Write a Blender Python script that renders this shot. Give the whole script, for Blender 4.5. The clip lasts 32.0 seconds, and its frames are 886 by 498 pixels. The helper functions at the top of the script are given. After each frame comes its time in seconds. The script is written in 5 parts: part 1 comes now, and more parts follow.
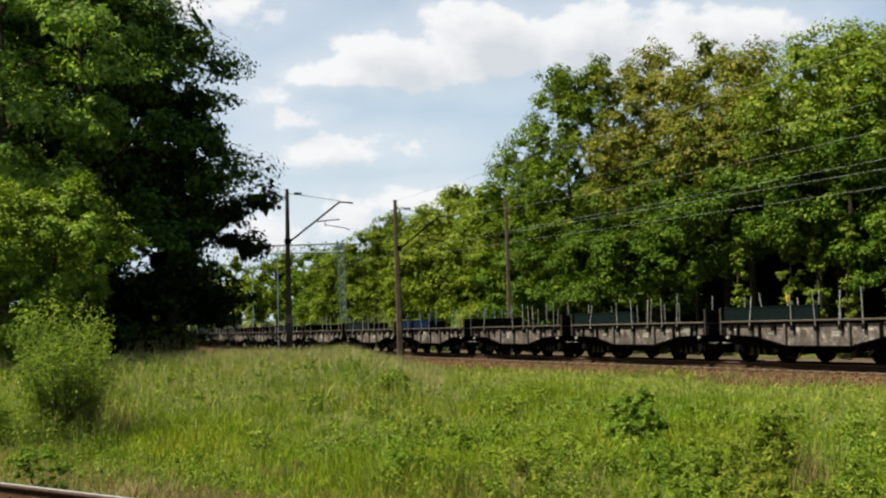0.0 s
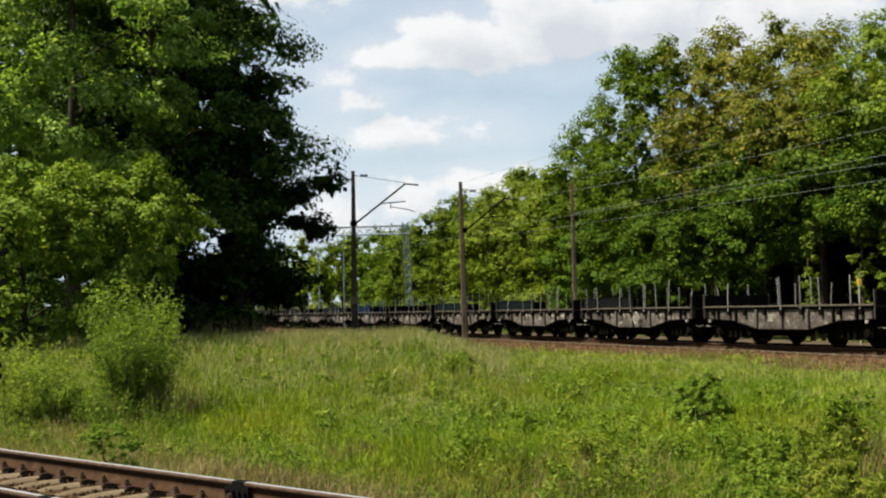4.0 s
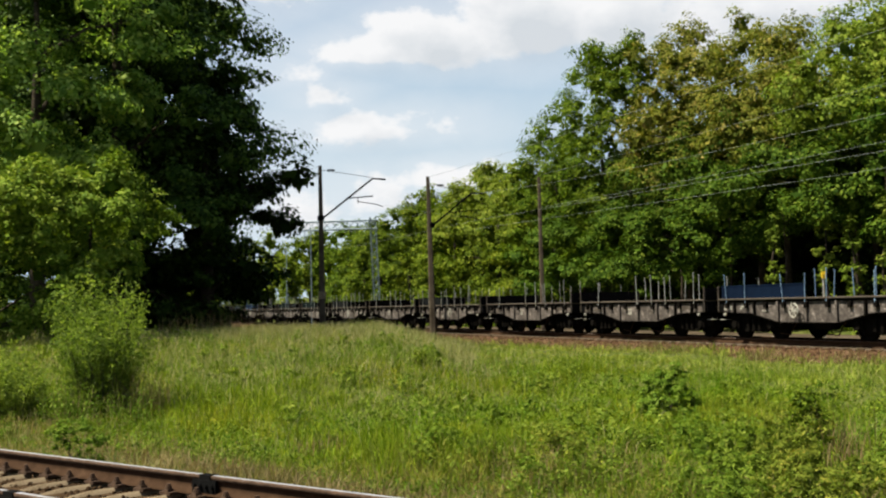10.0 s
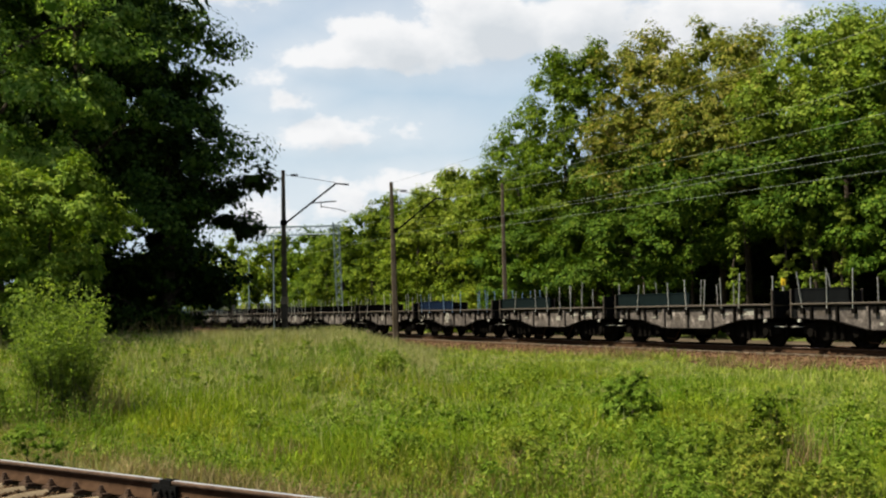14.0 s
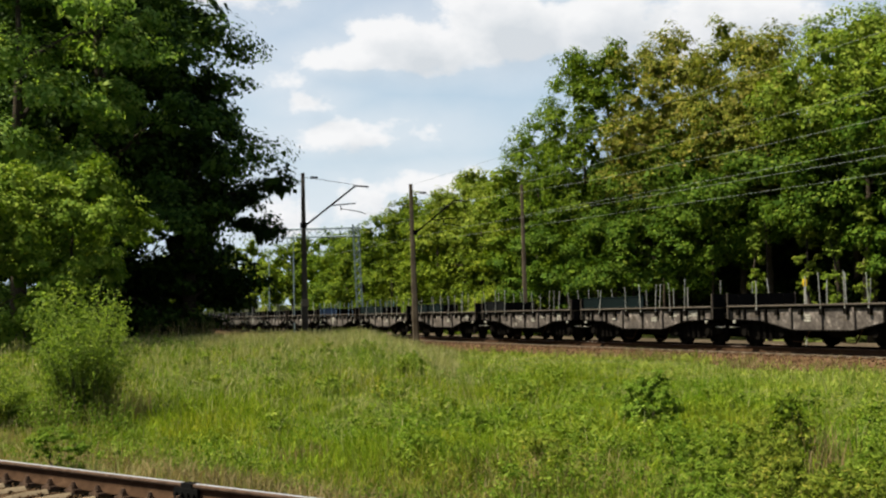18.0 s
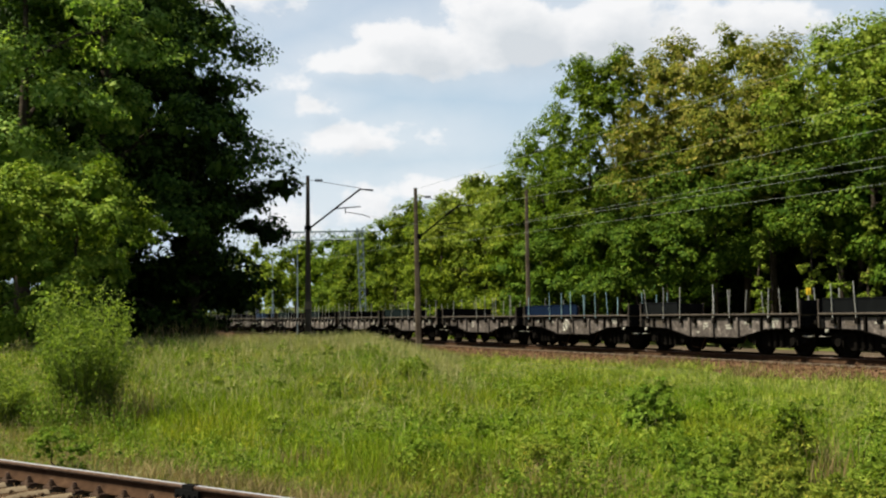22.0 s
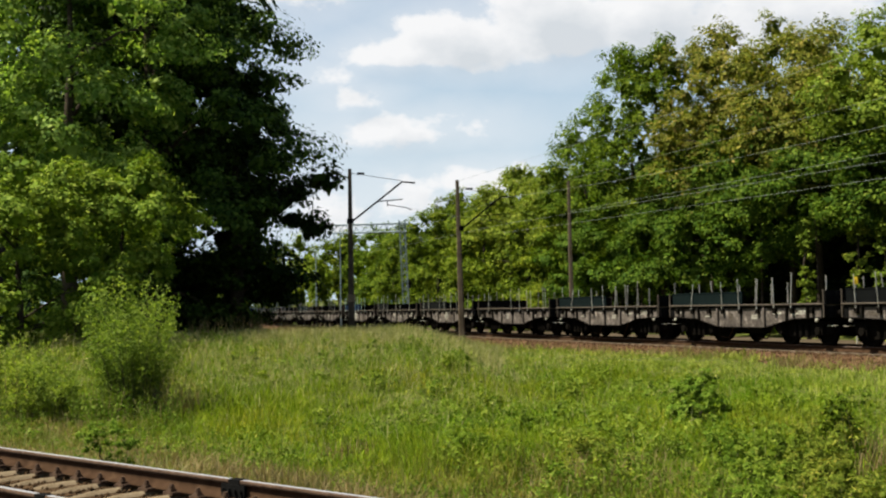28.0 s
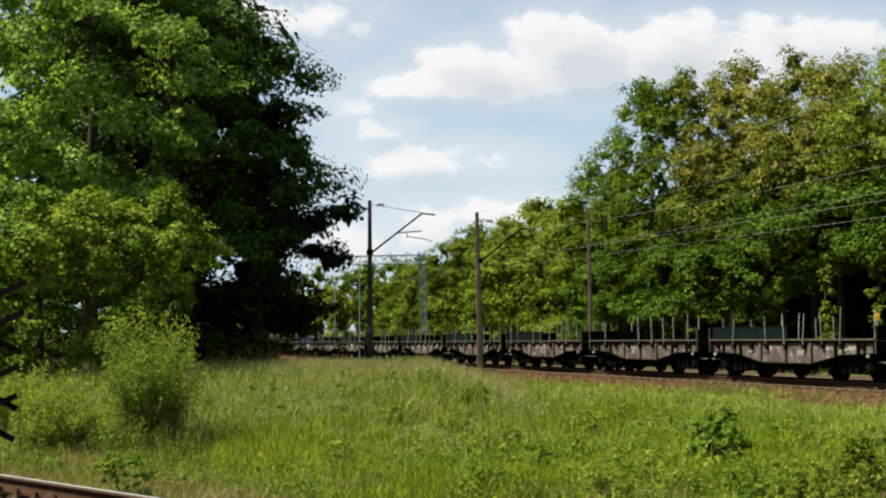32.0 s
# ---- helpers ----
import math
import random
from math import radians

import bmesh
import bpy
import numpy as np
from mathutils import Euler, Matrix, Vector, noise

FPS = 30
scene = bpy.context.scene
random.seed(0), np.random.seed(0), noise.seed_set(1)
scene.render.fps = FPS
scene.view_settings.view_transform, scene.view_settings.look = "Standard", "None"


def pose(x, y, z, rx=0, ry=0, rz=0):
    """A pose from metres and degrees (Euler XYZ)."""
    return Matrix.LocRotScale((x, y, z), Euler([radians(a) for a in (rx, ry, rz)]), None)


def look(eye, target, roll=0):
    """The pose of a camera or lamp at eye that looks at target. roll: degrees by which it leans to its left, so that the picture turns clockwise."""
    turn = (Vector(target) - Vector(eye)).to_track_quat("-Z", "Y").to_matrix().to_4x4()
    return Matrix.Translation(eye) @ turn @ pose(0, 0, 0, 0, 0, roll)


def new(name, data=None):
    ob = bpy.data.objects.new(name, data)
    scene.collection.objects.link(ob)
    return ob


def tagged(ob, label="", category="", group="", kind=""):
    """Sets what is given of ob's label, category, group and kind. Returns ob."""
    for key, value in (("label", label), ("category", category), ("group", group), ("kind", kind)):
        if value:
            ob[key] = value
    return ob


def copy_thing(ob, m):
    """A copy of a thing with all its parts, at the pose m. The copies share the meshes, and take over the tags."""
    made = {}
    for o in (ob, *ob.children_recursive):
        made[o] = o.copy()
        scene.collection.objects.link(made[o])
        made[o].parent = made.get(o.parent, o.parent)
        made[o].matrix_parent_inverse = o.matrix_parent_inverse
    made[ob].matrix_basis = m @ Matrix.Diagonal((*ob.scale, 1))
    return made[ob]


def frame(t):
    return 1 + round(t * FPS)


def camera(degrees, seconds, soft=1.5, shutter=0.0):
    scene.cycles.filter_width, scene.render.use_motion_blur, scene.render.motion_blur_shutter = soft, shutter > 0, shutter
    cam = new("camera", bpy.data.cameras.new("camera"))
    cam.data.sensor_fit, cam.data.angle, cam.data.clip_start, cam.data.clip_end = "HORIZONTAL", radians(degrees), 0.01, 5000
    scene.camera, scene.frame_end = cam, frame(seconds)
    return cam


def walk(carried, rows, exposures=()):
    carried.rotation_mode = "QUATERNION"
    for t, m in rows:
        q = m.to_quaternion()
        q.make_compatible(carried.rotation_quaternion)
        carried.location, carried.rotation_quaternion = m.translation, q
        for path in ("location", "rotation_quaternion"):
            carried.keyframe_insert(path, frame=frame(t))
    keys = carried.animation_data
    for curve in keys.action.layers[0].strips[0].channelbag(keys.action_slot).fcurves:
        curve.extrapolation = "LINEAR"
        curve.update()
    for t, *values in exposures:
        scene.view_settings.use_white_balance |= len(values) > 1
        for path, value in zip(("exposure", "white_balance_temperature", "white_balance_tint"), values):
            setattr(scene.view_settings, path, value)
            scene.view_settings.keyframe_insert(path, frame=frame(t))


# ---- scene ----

# ---------- camera ----------
EYE = (0.0, 0.0, 1.3)
CAM_ROWS = [
    (0, 93.70, 1.32, -0.14), (0.5, 93.01, 1.48, 0.25), (1, 93.22, 1.64, 0.34), (1.5, 93.60, 1.58, 0.16),
    (2, 93.51, 1.32, 0.19), (2.5, 93.23, 1.32, 0.00), (3, 92.82, 1.32, 0.16), (3.5, 93.01, 1.09, 0.84),
    (4, 92.92, 0.97, 2.92), (4.5, 92.85, 0.90, 3.81), (6.5, 93.43, 0.61, 2.11), (7, 93.50, 0.90, 1.89),
    (7.5, 93.73, 1.05, 1.09), (8, 94.15, 1.18, 0.32), (8.5, 94.14, 1.06, 0.89), (9, 93.49, 1.06, 1.26),
    (9.5, 92.60, 1.26, 1.89), (10, 92.66, 1.21, 1.40), (10.5, 93.01, 1.33, 0.60), (11, 93.35, 1.03, 0.25),
    (11.5, 93.53, 1.18, 0.04), (12, 93.56, 1.37, -0.19), (12.5, 93.57, 1.30, -0.36), (13, 93.36, 1.12, -0.47),
    (13.5, 93.11, 1.08, -0.38), (14, 92.90, 1.01, -0.35), (14.5, 92.59, 0.82, 0.14), (15, 92.46, 0.74, 0.69),
    (15.5, 92.29, 0.82, 0.96), (17.5, 92.46, 1.14, 1.22), (18, 92.99, 1.20, 0.59), (18.5, 93.25, 1.87, -0.41),
    (19, 93.42, 1.51, -0.60), (19.5, 93.48, 2.06, -0.73), (20, 93.32, 1.27, 0.21), (20.5, 92.52, 0.92, 1.03),
    (21, 92.64, 1.02, 1.20), (21.5, 92.96, 1.01, 1.21), (22, 93.19, 0.50, 0.74), (22.5, 93.18, 0.52, 0.12),
    (23, 93.00, 0.33, 0.02), (23.5, 92.67, 0.37, 0.26), (24, 92.58, 0.39, 0.53), (24.5, 92.67, 0.97, 0.42),
    (25, 92.79, 1.05, 0.75), (25.5, 92.85, 0.74, 1.00), (27.5, 92.89, 1.04, 2.60), (28, 92.82, 0.91, 2.76),
    (28.5, 92.82, 0.36, 2.98), (29, 93.08, -0.03, 3.27), (29.5, 93.02, -0.39, 3.49), (30, 92.43, -0.30, 3.68),
    (30.5, 92.91, 0.06, 3.43), (31, 93.31, 0.10, 3.48), (31.5, 94.05, 0.01, 3.47), (32, 94.31, 0.38, 3.64)
]
# how far the eye rises and sinks as it is held
LIFT = ((0, 4.5, 8, 11, 15.5, 19, 23, 25, 28, 30, 31, 32), (0.022, 0.018, -0.005, -0.01, -0.022, 0, 0, 0, 0.022, 0.038, 0.055, 0.046))
cam = camera(40.08, 32.0, soft=2.2)
walk(cam, [(t, pose(EYE[0], EYE[1], EYE[2] + float(np.interp(t, *LIFT)), a, b, c)) for t, a, b, c in CAM_ROWS])

# ---------- world and sun ----------
SUN_AZ, SUN_EL = radians(-101), radians(58)     # azimuth from +y towards +x


def build_world():
    w = bpy.data.worlds.new("world")
    scene.world = w
    w.use_nodes = True
    nt = w.node_tree
    nt.nodes.clear()
    N, L = nt.nodes.new, nt.links.new

    def math(op, a, b=None, clamp=False):
        n = N("ShaderNodeMath")
        n.operation, n.use_clamp = op, clamp
        for i, v in enumerate((a, b)):
            if v is None:
                continue
            if isinstance(v, (int, float)):
                n.inputs[i].default_value = v
            else:
                L(v, n.inputs[i])
        return n.outputs[0]

    sky = N("ShaderNodeTexSky")
    sky.sky_type, sky.sun_disc = "NISHITA", False
    sky.sun_elevation, sky.sun_rotation = SUN_EL, SUN_AZ
    sky.air_density, sky.dust_density, sky.ozone_density = 1.0, 1.5, 1.0
    tc = N("ShaderNodeTexCoord")
    sep = N("ShaderNodeSeparateXYZ")
    L(tc.outputs["Generated"], sep.inputs[0])
    x, y, z = sep.outputs
    # bearing and height angle of the sky point, in units of about a degree
    bearing = math("MULTIPLY", math("ARCTAN2", x, y), 57.3)
    height = math("MULTIPLY", math("ARCSINE", z), 57.3)
    def density(db, dh):
        """Cloud thickness at the sky point shifted by db, dh degrees."""
        bb, hh = math("ADD", bearing, db), math("ADD", height, dh)
        comb = N("ShaderNodeCombineXYZ")
        L(math("MULTIPLY", bb, 0.7), comb.inputs[0])
        L(hh, comb.inputs[1])
        n1 = N("ShaderNodeTexNoise")
        n1.inputs["Scale"].default_value, n1.inputs["Detail"].default_value, n1.inputs["Roughness"].default_value = 0.42, 8, 0.56
        L(comb.outputs[0], n1.inputs["Vector"])
        n2 = N("ShaderNodeTexNoise")
        n2.inputs["Scale"].default_value, n2.inputs["Detail"].default_value = 0.10, 5
        L(comb.outputs[0], n2.inputs["Vector"])
        puff = math("SUBTRACT", n1.outputs[0], 0.5)
        cloud = None
        for b0, h0, wb, up, down, k in CLOUDS:
            u = math("DIVIDE", math("SUBTRACT", bb, b0), wb)
            e = math("SUBTRACT", hh, h0)
            v = math("ADD", math("DIVIDE", math("MAXIMUM", e, 0.0), up), math("DIVIDE", math("MINIMUM", e, 0.0), down))
            r = math("SQRT", math("ADD", math("MULTIPLY", u, u), math("MULTIPLY", v, v)))
            d = math("MULTIPLY", math("SUBTRACT", 1.0, r), k)
            cloud = d if cloud is None else math("MAXIMUM", cloud, d)
        general = math("MULTIPLY", math("SUBTRACT", n2.outputs[0], 0.55), 5.0)
        far = math("MULTIPLY", math("SUBTRACT", math("ABSOLUTE", bearing), 28.0), 0.1, True)
        cloud = math("MAXIMUM", cloud, math("SUBTRACT", general, math("SUBTRACT", 1.2, math("MULTIPLY", far, 0.55))))
        return cloud, puff, math("ADD", cloud, math("MULTIPLY", puff, 3.2))

    cloud, puff, dens = density(0.0, 0.0)
    _, _, sunward = density(-0.9, 0.9)
    mask = N("ShaderNodeMapRange")
    mask.interpolation_type = "SMOOTHSTEP"
    mask.inputs["From Min"].default_value, mask.inputs["From Max"].default_value = -0.2, 0.5
    L(dens, mask.inputs["Value"])
    thin = N("ShaderNodeMapRange")
    thin.inputs["From Min"].default_value, thin.inputs["From Max"].default_value = -1.3, 0.5
    thin.inputs["To Max"].default_value = 0.5
    L(math("ADD", cloud, math("MULTIPLY", puff, 1.4)), thin.inputs["Value"])
    fac = math("MAXIMUM", mask.outputs[0], thin.outputs[0])
    # lit towards the sun, greyer where more cloud stands in its way
    ramp = N("ShaderNodeValToRGB")
    ramp.color_ramp.elements[0].position, ramp.color_ramp.elements[0].color = 0.0, (6.75, 6.78, 6.85, 1)
    ramp.color_ramp.elements[1].position, ramp.color_ramp.elements[1].color = 1.0, (4.9, 5.2, 5.5, 1)
    L(math("MULTIPLY", math("ADD", math("MULTIPLY", sunward, 0.75), 0.02), 1.0, True), ramp.inputs[0])
    haze = N("ShaderNodeMix")
    haze.data_type = "RGBA"
    L(math("MULTIPLY", math("SUBTRACT", 26.0, height), 0.042, True), haze.inputs[0])
    L(sky.outputs[0], haze.inputs[6])
    haze.inputs[7].default_value = (4.2, 5.2, 5.95, 1)
    mix = N("ShaderNodeMix")
    mix.data_type = "RGBA"
    L(fac, mix.inputs[0])
    L(haze.outputs[2], mix.inputs[6])
    L(ramp.outputs[0], mix.inputs[7])
    bg = N("ShaderNodeBackground")
    bg.inputs[1].default_value = 0.052
    L(mix.outputs[2], bg.inputs[0])
    out = N("ShaderNodeOutputWorld")
    L(bg.outputs[0], out.inputs[0])


# bearing, height, half width, rise, drop, strength
CLOUDS = [(-5.0, 11.9, 2.9, 1.2, 0.8, 1.2), (-1.6, 12.5, 3.8, 1.8, 1.4, 1.6), (2.3, 13.1, 4.0, 2.4, 1.9, 1.8), (6.6, 13.3, 4.2, 1.8, 1.8, 1.6), (12.0, 13.0, 5.0, 1.7, 1.6, 1.4),
          (-8.0, 10.9, 1.3, 0.7, 0.6, 0.5), (-6.9, 9.9, 1.3, 0.7, 0.5, 0.5), (-4.6, 8.3, 3.8, 0.8, 0.6, 0.65),
          (-0.8, 5.9, 2.6, 1.0, 0.8, 1.0), (-12.0, 14.8, 4.0, 1.4, 1.0, 0.5), (-5.5, 5.0, 4.0, 1.0, 1.0, 0.5)]
build_world()
sun = new("sun", bpy.data.lights.new("sun", "SUN"))
sun.data.energy, sun.data.angle, sun.data.color = 5.0, radians(0.53), (1.0, 0.93, 0.74)
sun.matrix_world = look((math.sin(SUN_AZ) * math.cos(SUN_EL) * 50, math.cos(SUN_AZ) * math.cos(SUN_EL) * 50, math.sin(SUN_EL) * 50), (0, 0, 0))
scene.view_settings.exposure = 1.41


# ---------- materials ----------
def material(name, build):
    m = bpy.data.materials.new(name)
    m.use_nodes = True
    nt = m.node_tree
    nt.nodes.clear()
    out = nt.nodes.new("ShaderNodeOutputMaterial")
    build(nt, nt.nodes.new, nt.links.new, out.inputs[0])
    return m


def ramp_node(N, stops):
    r = N("ShaderNodeValToRGB")
    el = r.color_ramp.elements
    while len(el) < len(stops):
        el.new(0.5)
    for e, (p, c) in zip(el, stops):
        e.position, e.color = p, (*c, 1)
    return r


def noise_node(N, L, vec, scale, detail=4, rough=0.55):
    n = N("ShaderNodeTexNoise")
    n.inputs["Scale"].default_value, n.inputs["Detail"].default_value, n.inputs["Roughness"].default_value = scale, detail, rough
    if vec is not None:
        L(vec, n.inputs["Vector"])
    return n.outputs[0]


def mixc(N, L, fac, a, b, blend="MIX"):
    m = N("ShaderNodeMix")
    m.data_type, m.blend_type = "RGBA", blend
    for i, v in ((0, fac), (6, a), (7, b)):
        if isinstance(v, (int, float)):
            m.inputs[i].default_value = v
        elif isinstance(v, tuple):
            m.inputs[i].default_value = (*v, 1)
        else:
            L(v, m.inputs[i])
    return m.outputs[2]


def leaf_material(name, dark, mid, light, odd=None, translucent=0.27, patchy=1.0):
    def build(nt, N, L, out):
        geo = N("ShaderNodeNewGeometry")
        info = N("ShaderNodeObjectInfo")
        r = ramp_node(N, [(0.0, dark), (0.55, mid), (0.93, light), (1.0, odd or light)])
        L(geo.outputs["Random Per Island"], r.inputs[0])
        # noise patches put some of the clumps' light and shade into the colour
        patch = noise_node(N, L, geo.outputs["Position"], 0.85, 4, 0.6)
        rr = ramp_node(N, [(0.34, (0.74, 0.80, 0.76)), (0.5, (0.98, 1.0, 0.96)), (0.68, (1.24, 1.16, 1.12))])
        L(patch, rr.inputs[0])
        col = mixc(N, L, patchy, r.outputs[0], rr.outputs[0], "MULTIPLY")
        tint = ramp_node(N, [(0.0, (0.9, 0.95, 0.85)), (1.0, (1.12, 1.02, 1.0))])
        L(info.outputs["Random"], tint.inputs[0])
        col = mixc(N, L, 1.0, col, tint.outputs[0], "MULTIPLY")
        p = N("ShaderNodeBsdfPrincipled")
        p.inputs["Roughness"].default_value = 0.55
        p.inputs["Specular IOR Level"].default_value = 0.025
        L(col, p.inputs["Base Color"])
        t = N("ShaderNodeBsdfTranslucent")
        L(mixc(N, L, 1.0, col, (1.25, 1.3, 0.55), "MULTIPLY"), t.inputs[0])
        mx = N("ShaderNodeMixShader")
        mx.inputs[0].default_value = translucent
        L(p.outputs[0], mx.inputs[1])
        L(t.outputs[0], mx.inputs[2])
        L(mx.outputs[0], out)
    return material(name, build)


def solid(name, stops, scale=3.0, rough=0.8, metal=0.0, bump=0.3, fine=40.0, vary=0.0, coord="Object"):
    def build(nt, N, L, out):
        tc = N("ShaderNodeTexCoord")
        v = tc.outputs[coord]
        a = noise_node(N, L, v, scale, 6, 0.62)
        b = noise_node(N, L, v, fine, 4, 0.6)
        r = ramp_node(N, stops)
        m = N("ShaderNodeMath")
        m.operation = "MULTIPLY_ADD"
        L(b, m.inputs[0])
        m.inputs[1].default_value = 0.45
        s = N("ShaderNodeMath")
        s.operation = "SUBTRACT"
        L(a, s.inputs[0])
        s.inputs[1].default_value = 0.22
        L(s.outputs[0], m.inputs[2])
        L(m.outputs[0], r.inputs[0])
        col = r.outputs[0]
        if vary:
            info = N("ShaderNodeObjectInfo")
            rv = ramp_node(N, [(0, (1 - vary,) * 3), (1, (1 + vary,) * 3)])
            L(info.outputs["Random"], rv.inputs[0])
            col = mixc(N, L, 1.0, col, rv.outputs[0], "MULTIPLY")
        p = N("ShaderNodeBsdfPrincipled")
        p.inputs["Roughness"].default_value, p.inputs["Metallic"].default_value = rough, metal
        p.inputs["Specular IOR Level"].default_value = 0.5 if rough < 0.6 else (0.15 if rough < 0.9 else 0.04)
        L(col, p.inputs["Base Color"])
        if bump:
            bp = N("ShaderNodeBump")
            bp.inputs["Strength"].default_value, bp.inputs["Distance"].default_value = bump, 0.02
            L(m.outputs[0], bp.inputs["Height"])
            L(bp.outputs[0], p.inputs["Normal"])
        L(p.outputs[0], out)
    return material(name, build)


def grass_material(name, stops, patches):
    def build(nt, N, L, out):
        geo = N("ShaderNodeNewGeometry")
        r = ramp_node(N, stops)
        L(geo.outputs["Random Per Island"], r.inputs[0])
        a = noise_node(N, L, geo.outputs["Position"], 0.26, 4, 0.65)
        rr = ramp_node(N, patches)
        L(a, rr.inputs[0])
        b = noise_node(N, L, geo.outputs["Position"], 1.9, 3, 0.6)
        rb = ramp_node(N, [(0.34, (0.52, 0.60, 0.52)), (0.5, (0.98, 1.0, 0.98)), (0.66, (1.34, 1.26, 1.3))])
        L(b, rb.inputs[0])
        col = mixc(N, L, 1.0, mixc(N, L, 1.0, r.outputs[0], rr.outputs[0], "MULTIPLY"), rb.outputs[0], "MULTIPLY")
        p = N("ShaderNodeBsdfPrincipled")
        p.inputs["Roughness"].default_value = 0.6
        p.inputs["Specular IOR Level"].default_value = 0.025
        L(col, p.inputs["Base Color"])
        t = N("ShaderNodeBsdfTranslucent")
        L(mixc(N, L, 1.0, col, (1.2, 1.2, 0.6), "MULTIPLY"), t.inputs[0])
        mx = N("ShaderNodeMixShader")
        mx.inputs[0].default_value = 0.3
        L(p.outputs[0], mx.inputs[1])
        L(t.outputs[0], mx.inputs[2])
        L(mx.outputs[0], out)
    return material(name, build)


M = {}
M["leaf_maple"] = leaf_material("leaf_maple", (0.0248, 0.0468, 0.0041), (0.0626, 0.0998, 0.0076), (0.117, 0.1582, 0.0131), (0.1445, 0.1686, 0.0179), 0.22)
# leaves of trees in the depths, with their shade put into the colour
M["leaf_shaded"] = leaf_material("leaf_shaded", (0.0045, 0.0115, 0.0019), (0.0115, 0.0243, 0.0032), (0.0269, 0.048, 0.0064), (0.0352, 0.0576, 0.009), 0.2)
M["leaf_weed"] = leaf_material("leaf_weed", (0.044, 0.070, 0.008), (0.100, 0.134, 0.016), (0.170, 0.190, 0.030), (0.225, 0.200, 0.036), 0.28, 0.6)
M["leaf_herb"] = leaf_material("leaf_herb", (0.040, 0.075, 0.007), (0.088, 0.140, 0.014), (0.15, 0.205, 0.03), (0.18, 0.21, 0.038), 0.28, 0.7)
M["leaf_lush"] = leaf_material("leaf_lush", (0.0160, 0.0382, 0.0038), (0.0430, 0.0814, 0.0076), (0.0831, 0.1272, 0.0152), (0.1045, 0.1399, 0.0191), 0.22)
# leaves of the two front limes, their sun and shade put into the colour
M["leaf_sunlit"] = leaf_material("leaf_sunlit", (0.0490, 0.1003, 0.0182), (0.1368, 0.2257, 0.0502), (0.2417, 0.3283, 0.0912), (0.2713, 0.3443, 0.1026), 0.48)
# the shaded lime, its blue raised for the sky's sheen
M["leaf_half_shaded"] = leaf_material("leaf_half_shaded", (0.0112, 0.0283, 0.0057), (0.0319, 0.0637, 0.0112), (0.0720, 0.1204, 0.0236), (0.0920, 0.1381, 0.0319), 0.2)
M["leaf_light"] = leaf_material("leaf_light", (0.0457, 0.0774, 0.0065), (0.0974, 0.1408, 0.0115), (0.1546, 0.1971, 0.0194), (0.1814, 0.2042, 0.0288))
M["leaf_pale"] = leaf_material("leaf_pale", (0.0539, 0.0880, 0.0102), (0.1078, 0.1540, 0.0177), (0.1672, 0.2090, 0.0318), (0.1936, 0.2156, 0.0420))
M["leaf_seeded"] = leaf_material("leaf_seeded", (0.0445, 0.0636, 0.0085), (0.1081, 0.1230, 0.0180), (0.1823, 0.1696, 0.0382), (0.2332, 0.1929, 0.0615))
M["leaf_bush"] = leaf_material("leaf_bush", (0.04, 0.08, 0.0072), (0.0944, 0.1536, 0.016), (0.164, 0.228, 0.036), (0.192, 0.24, 0.048))
M["leaf_shoot"] = leaf_material("leaf_shoot", (0.068, 0.108, 0.017), (0.142, 0.195, 0.036), (0.21, 0.262, 0.060), (0.235, 0.265, 0.070), 0.5)
M["bark"] = solid("bark", [(0.25, (0.016, 0.0128, 0.0088)), (0.75, (0.06, 0.048, 0.036))], 3, 0.9, 0, 0.8, 22)
M["ground"] = solid("ground", [(0.25, (0.036, 0.048, 0.010)), (0.55, (0.066, 0.078, 0.017)), (0.8, (0.10, 0.088, 0.034))], 0.6, 0.95, 0, 0.6, 9)
M["ballast"] = solid("ballast", [(0.2, (0.0256, 0.0136, 0.0072)), (0.5, (0.0608, 0.0336, 0.0176)), (0.8, (0.12, 0.0768, 0.0464))], 2.2, 0.95, 0, 1.0, 14)
M["ballast_warm"] = solid("ballast_warm", [(0.2, (0.012, 0.0068, 0.0035)), (0.5, (0.034, 0.020, 0.010)), (0.8, (0.082, 0.053, 0.030))], 5, 0.95, 0, 1.0, 26)
M["path"] = solid("path", [(0.2, (0.0290, 0.0216, 0.0143)), (0.5, (0.0554, 0.0422, 0.0287)), (0.8, (0.0898, 0.0696, 0.0493))], 0.8, 0.95, 0, 0.6, 12)
M["stone"] = solid("stone", [(0.2, (0.024, 0.0128, 0.0064)), (0.6, (0.068, 0.0384, 0.0216)), (0.9, (0.152, 0.096, 0.0624))], 4, 0.9, 0, 0.4, 30)
M["concrete"] = solid("concrete", [(0.2, (0.04, 0.0304, 0.0208)), (0.5, (0.076, 0.06, 0.0432)), (0.85, (0.136, 0.112, 0.084))], 1.6, 0.9, 0, 0.35, 30)
M["concrete_pale"] = solid("concrete_pale", [(0.2, (0.095, 0.070, 0.042)), (0.8, (0.255, 0.20, 0.135))], 3, 0.9, 0, 0.35, 40, 0.12)
M["rail_side"] = solid("rail_side", [(0.2, (0.0150, 0.0078, 0.0042)), (0.6, (0.0412, 0.0230, 0.0132)), (0.9, (0.0749, 0.0459, 0.0275))], 6, 0.9, 0.0, 0.3, 60)
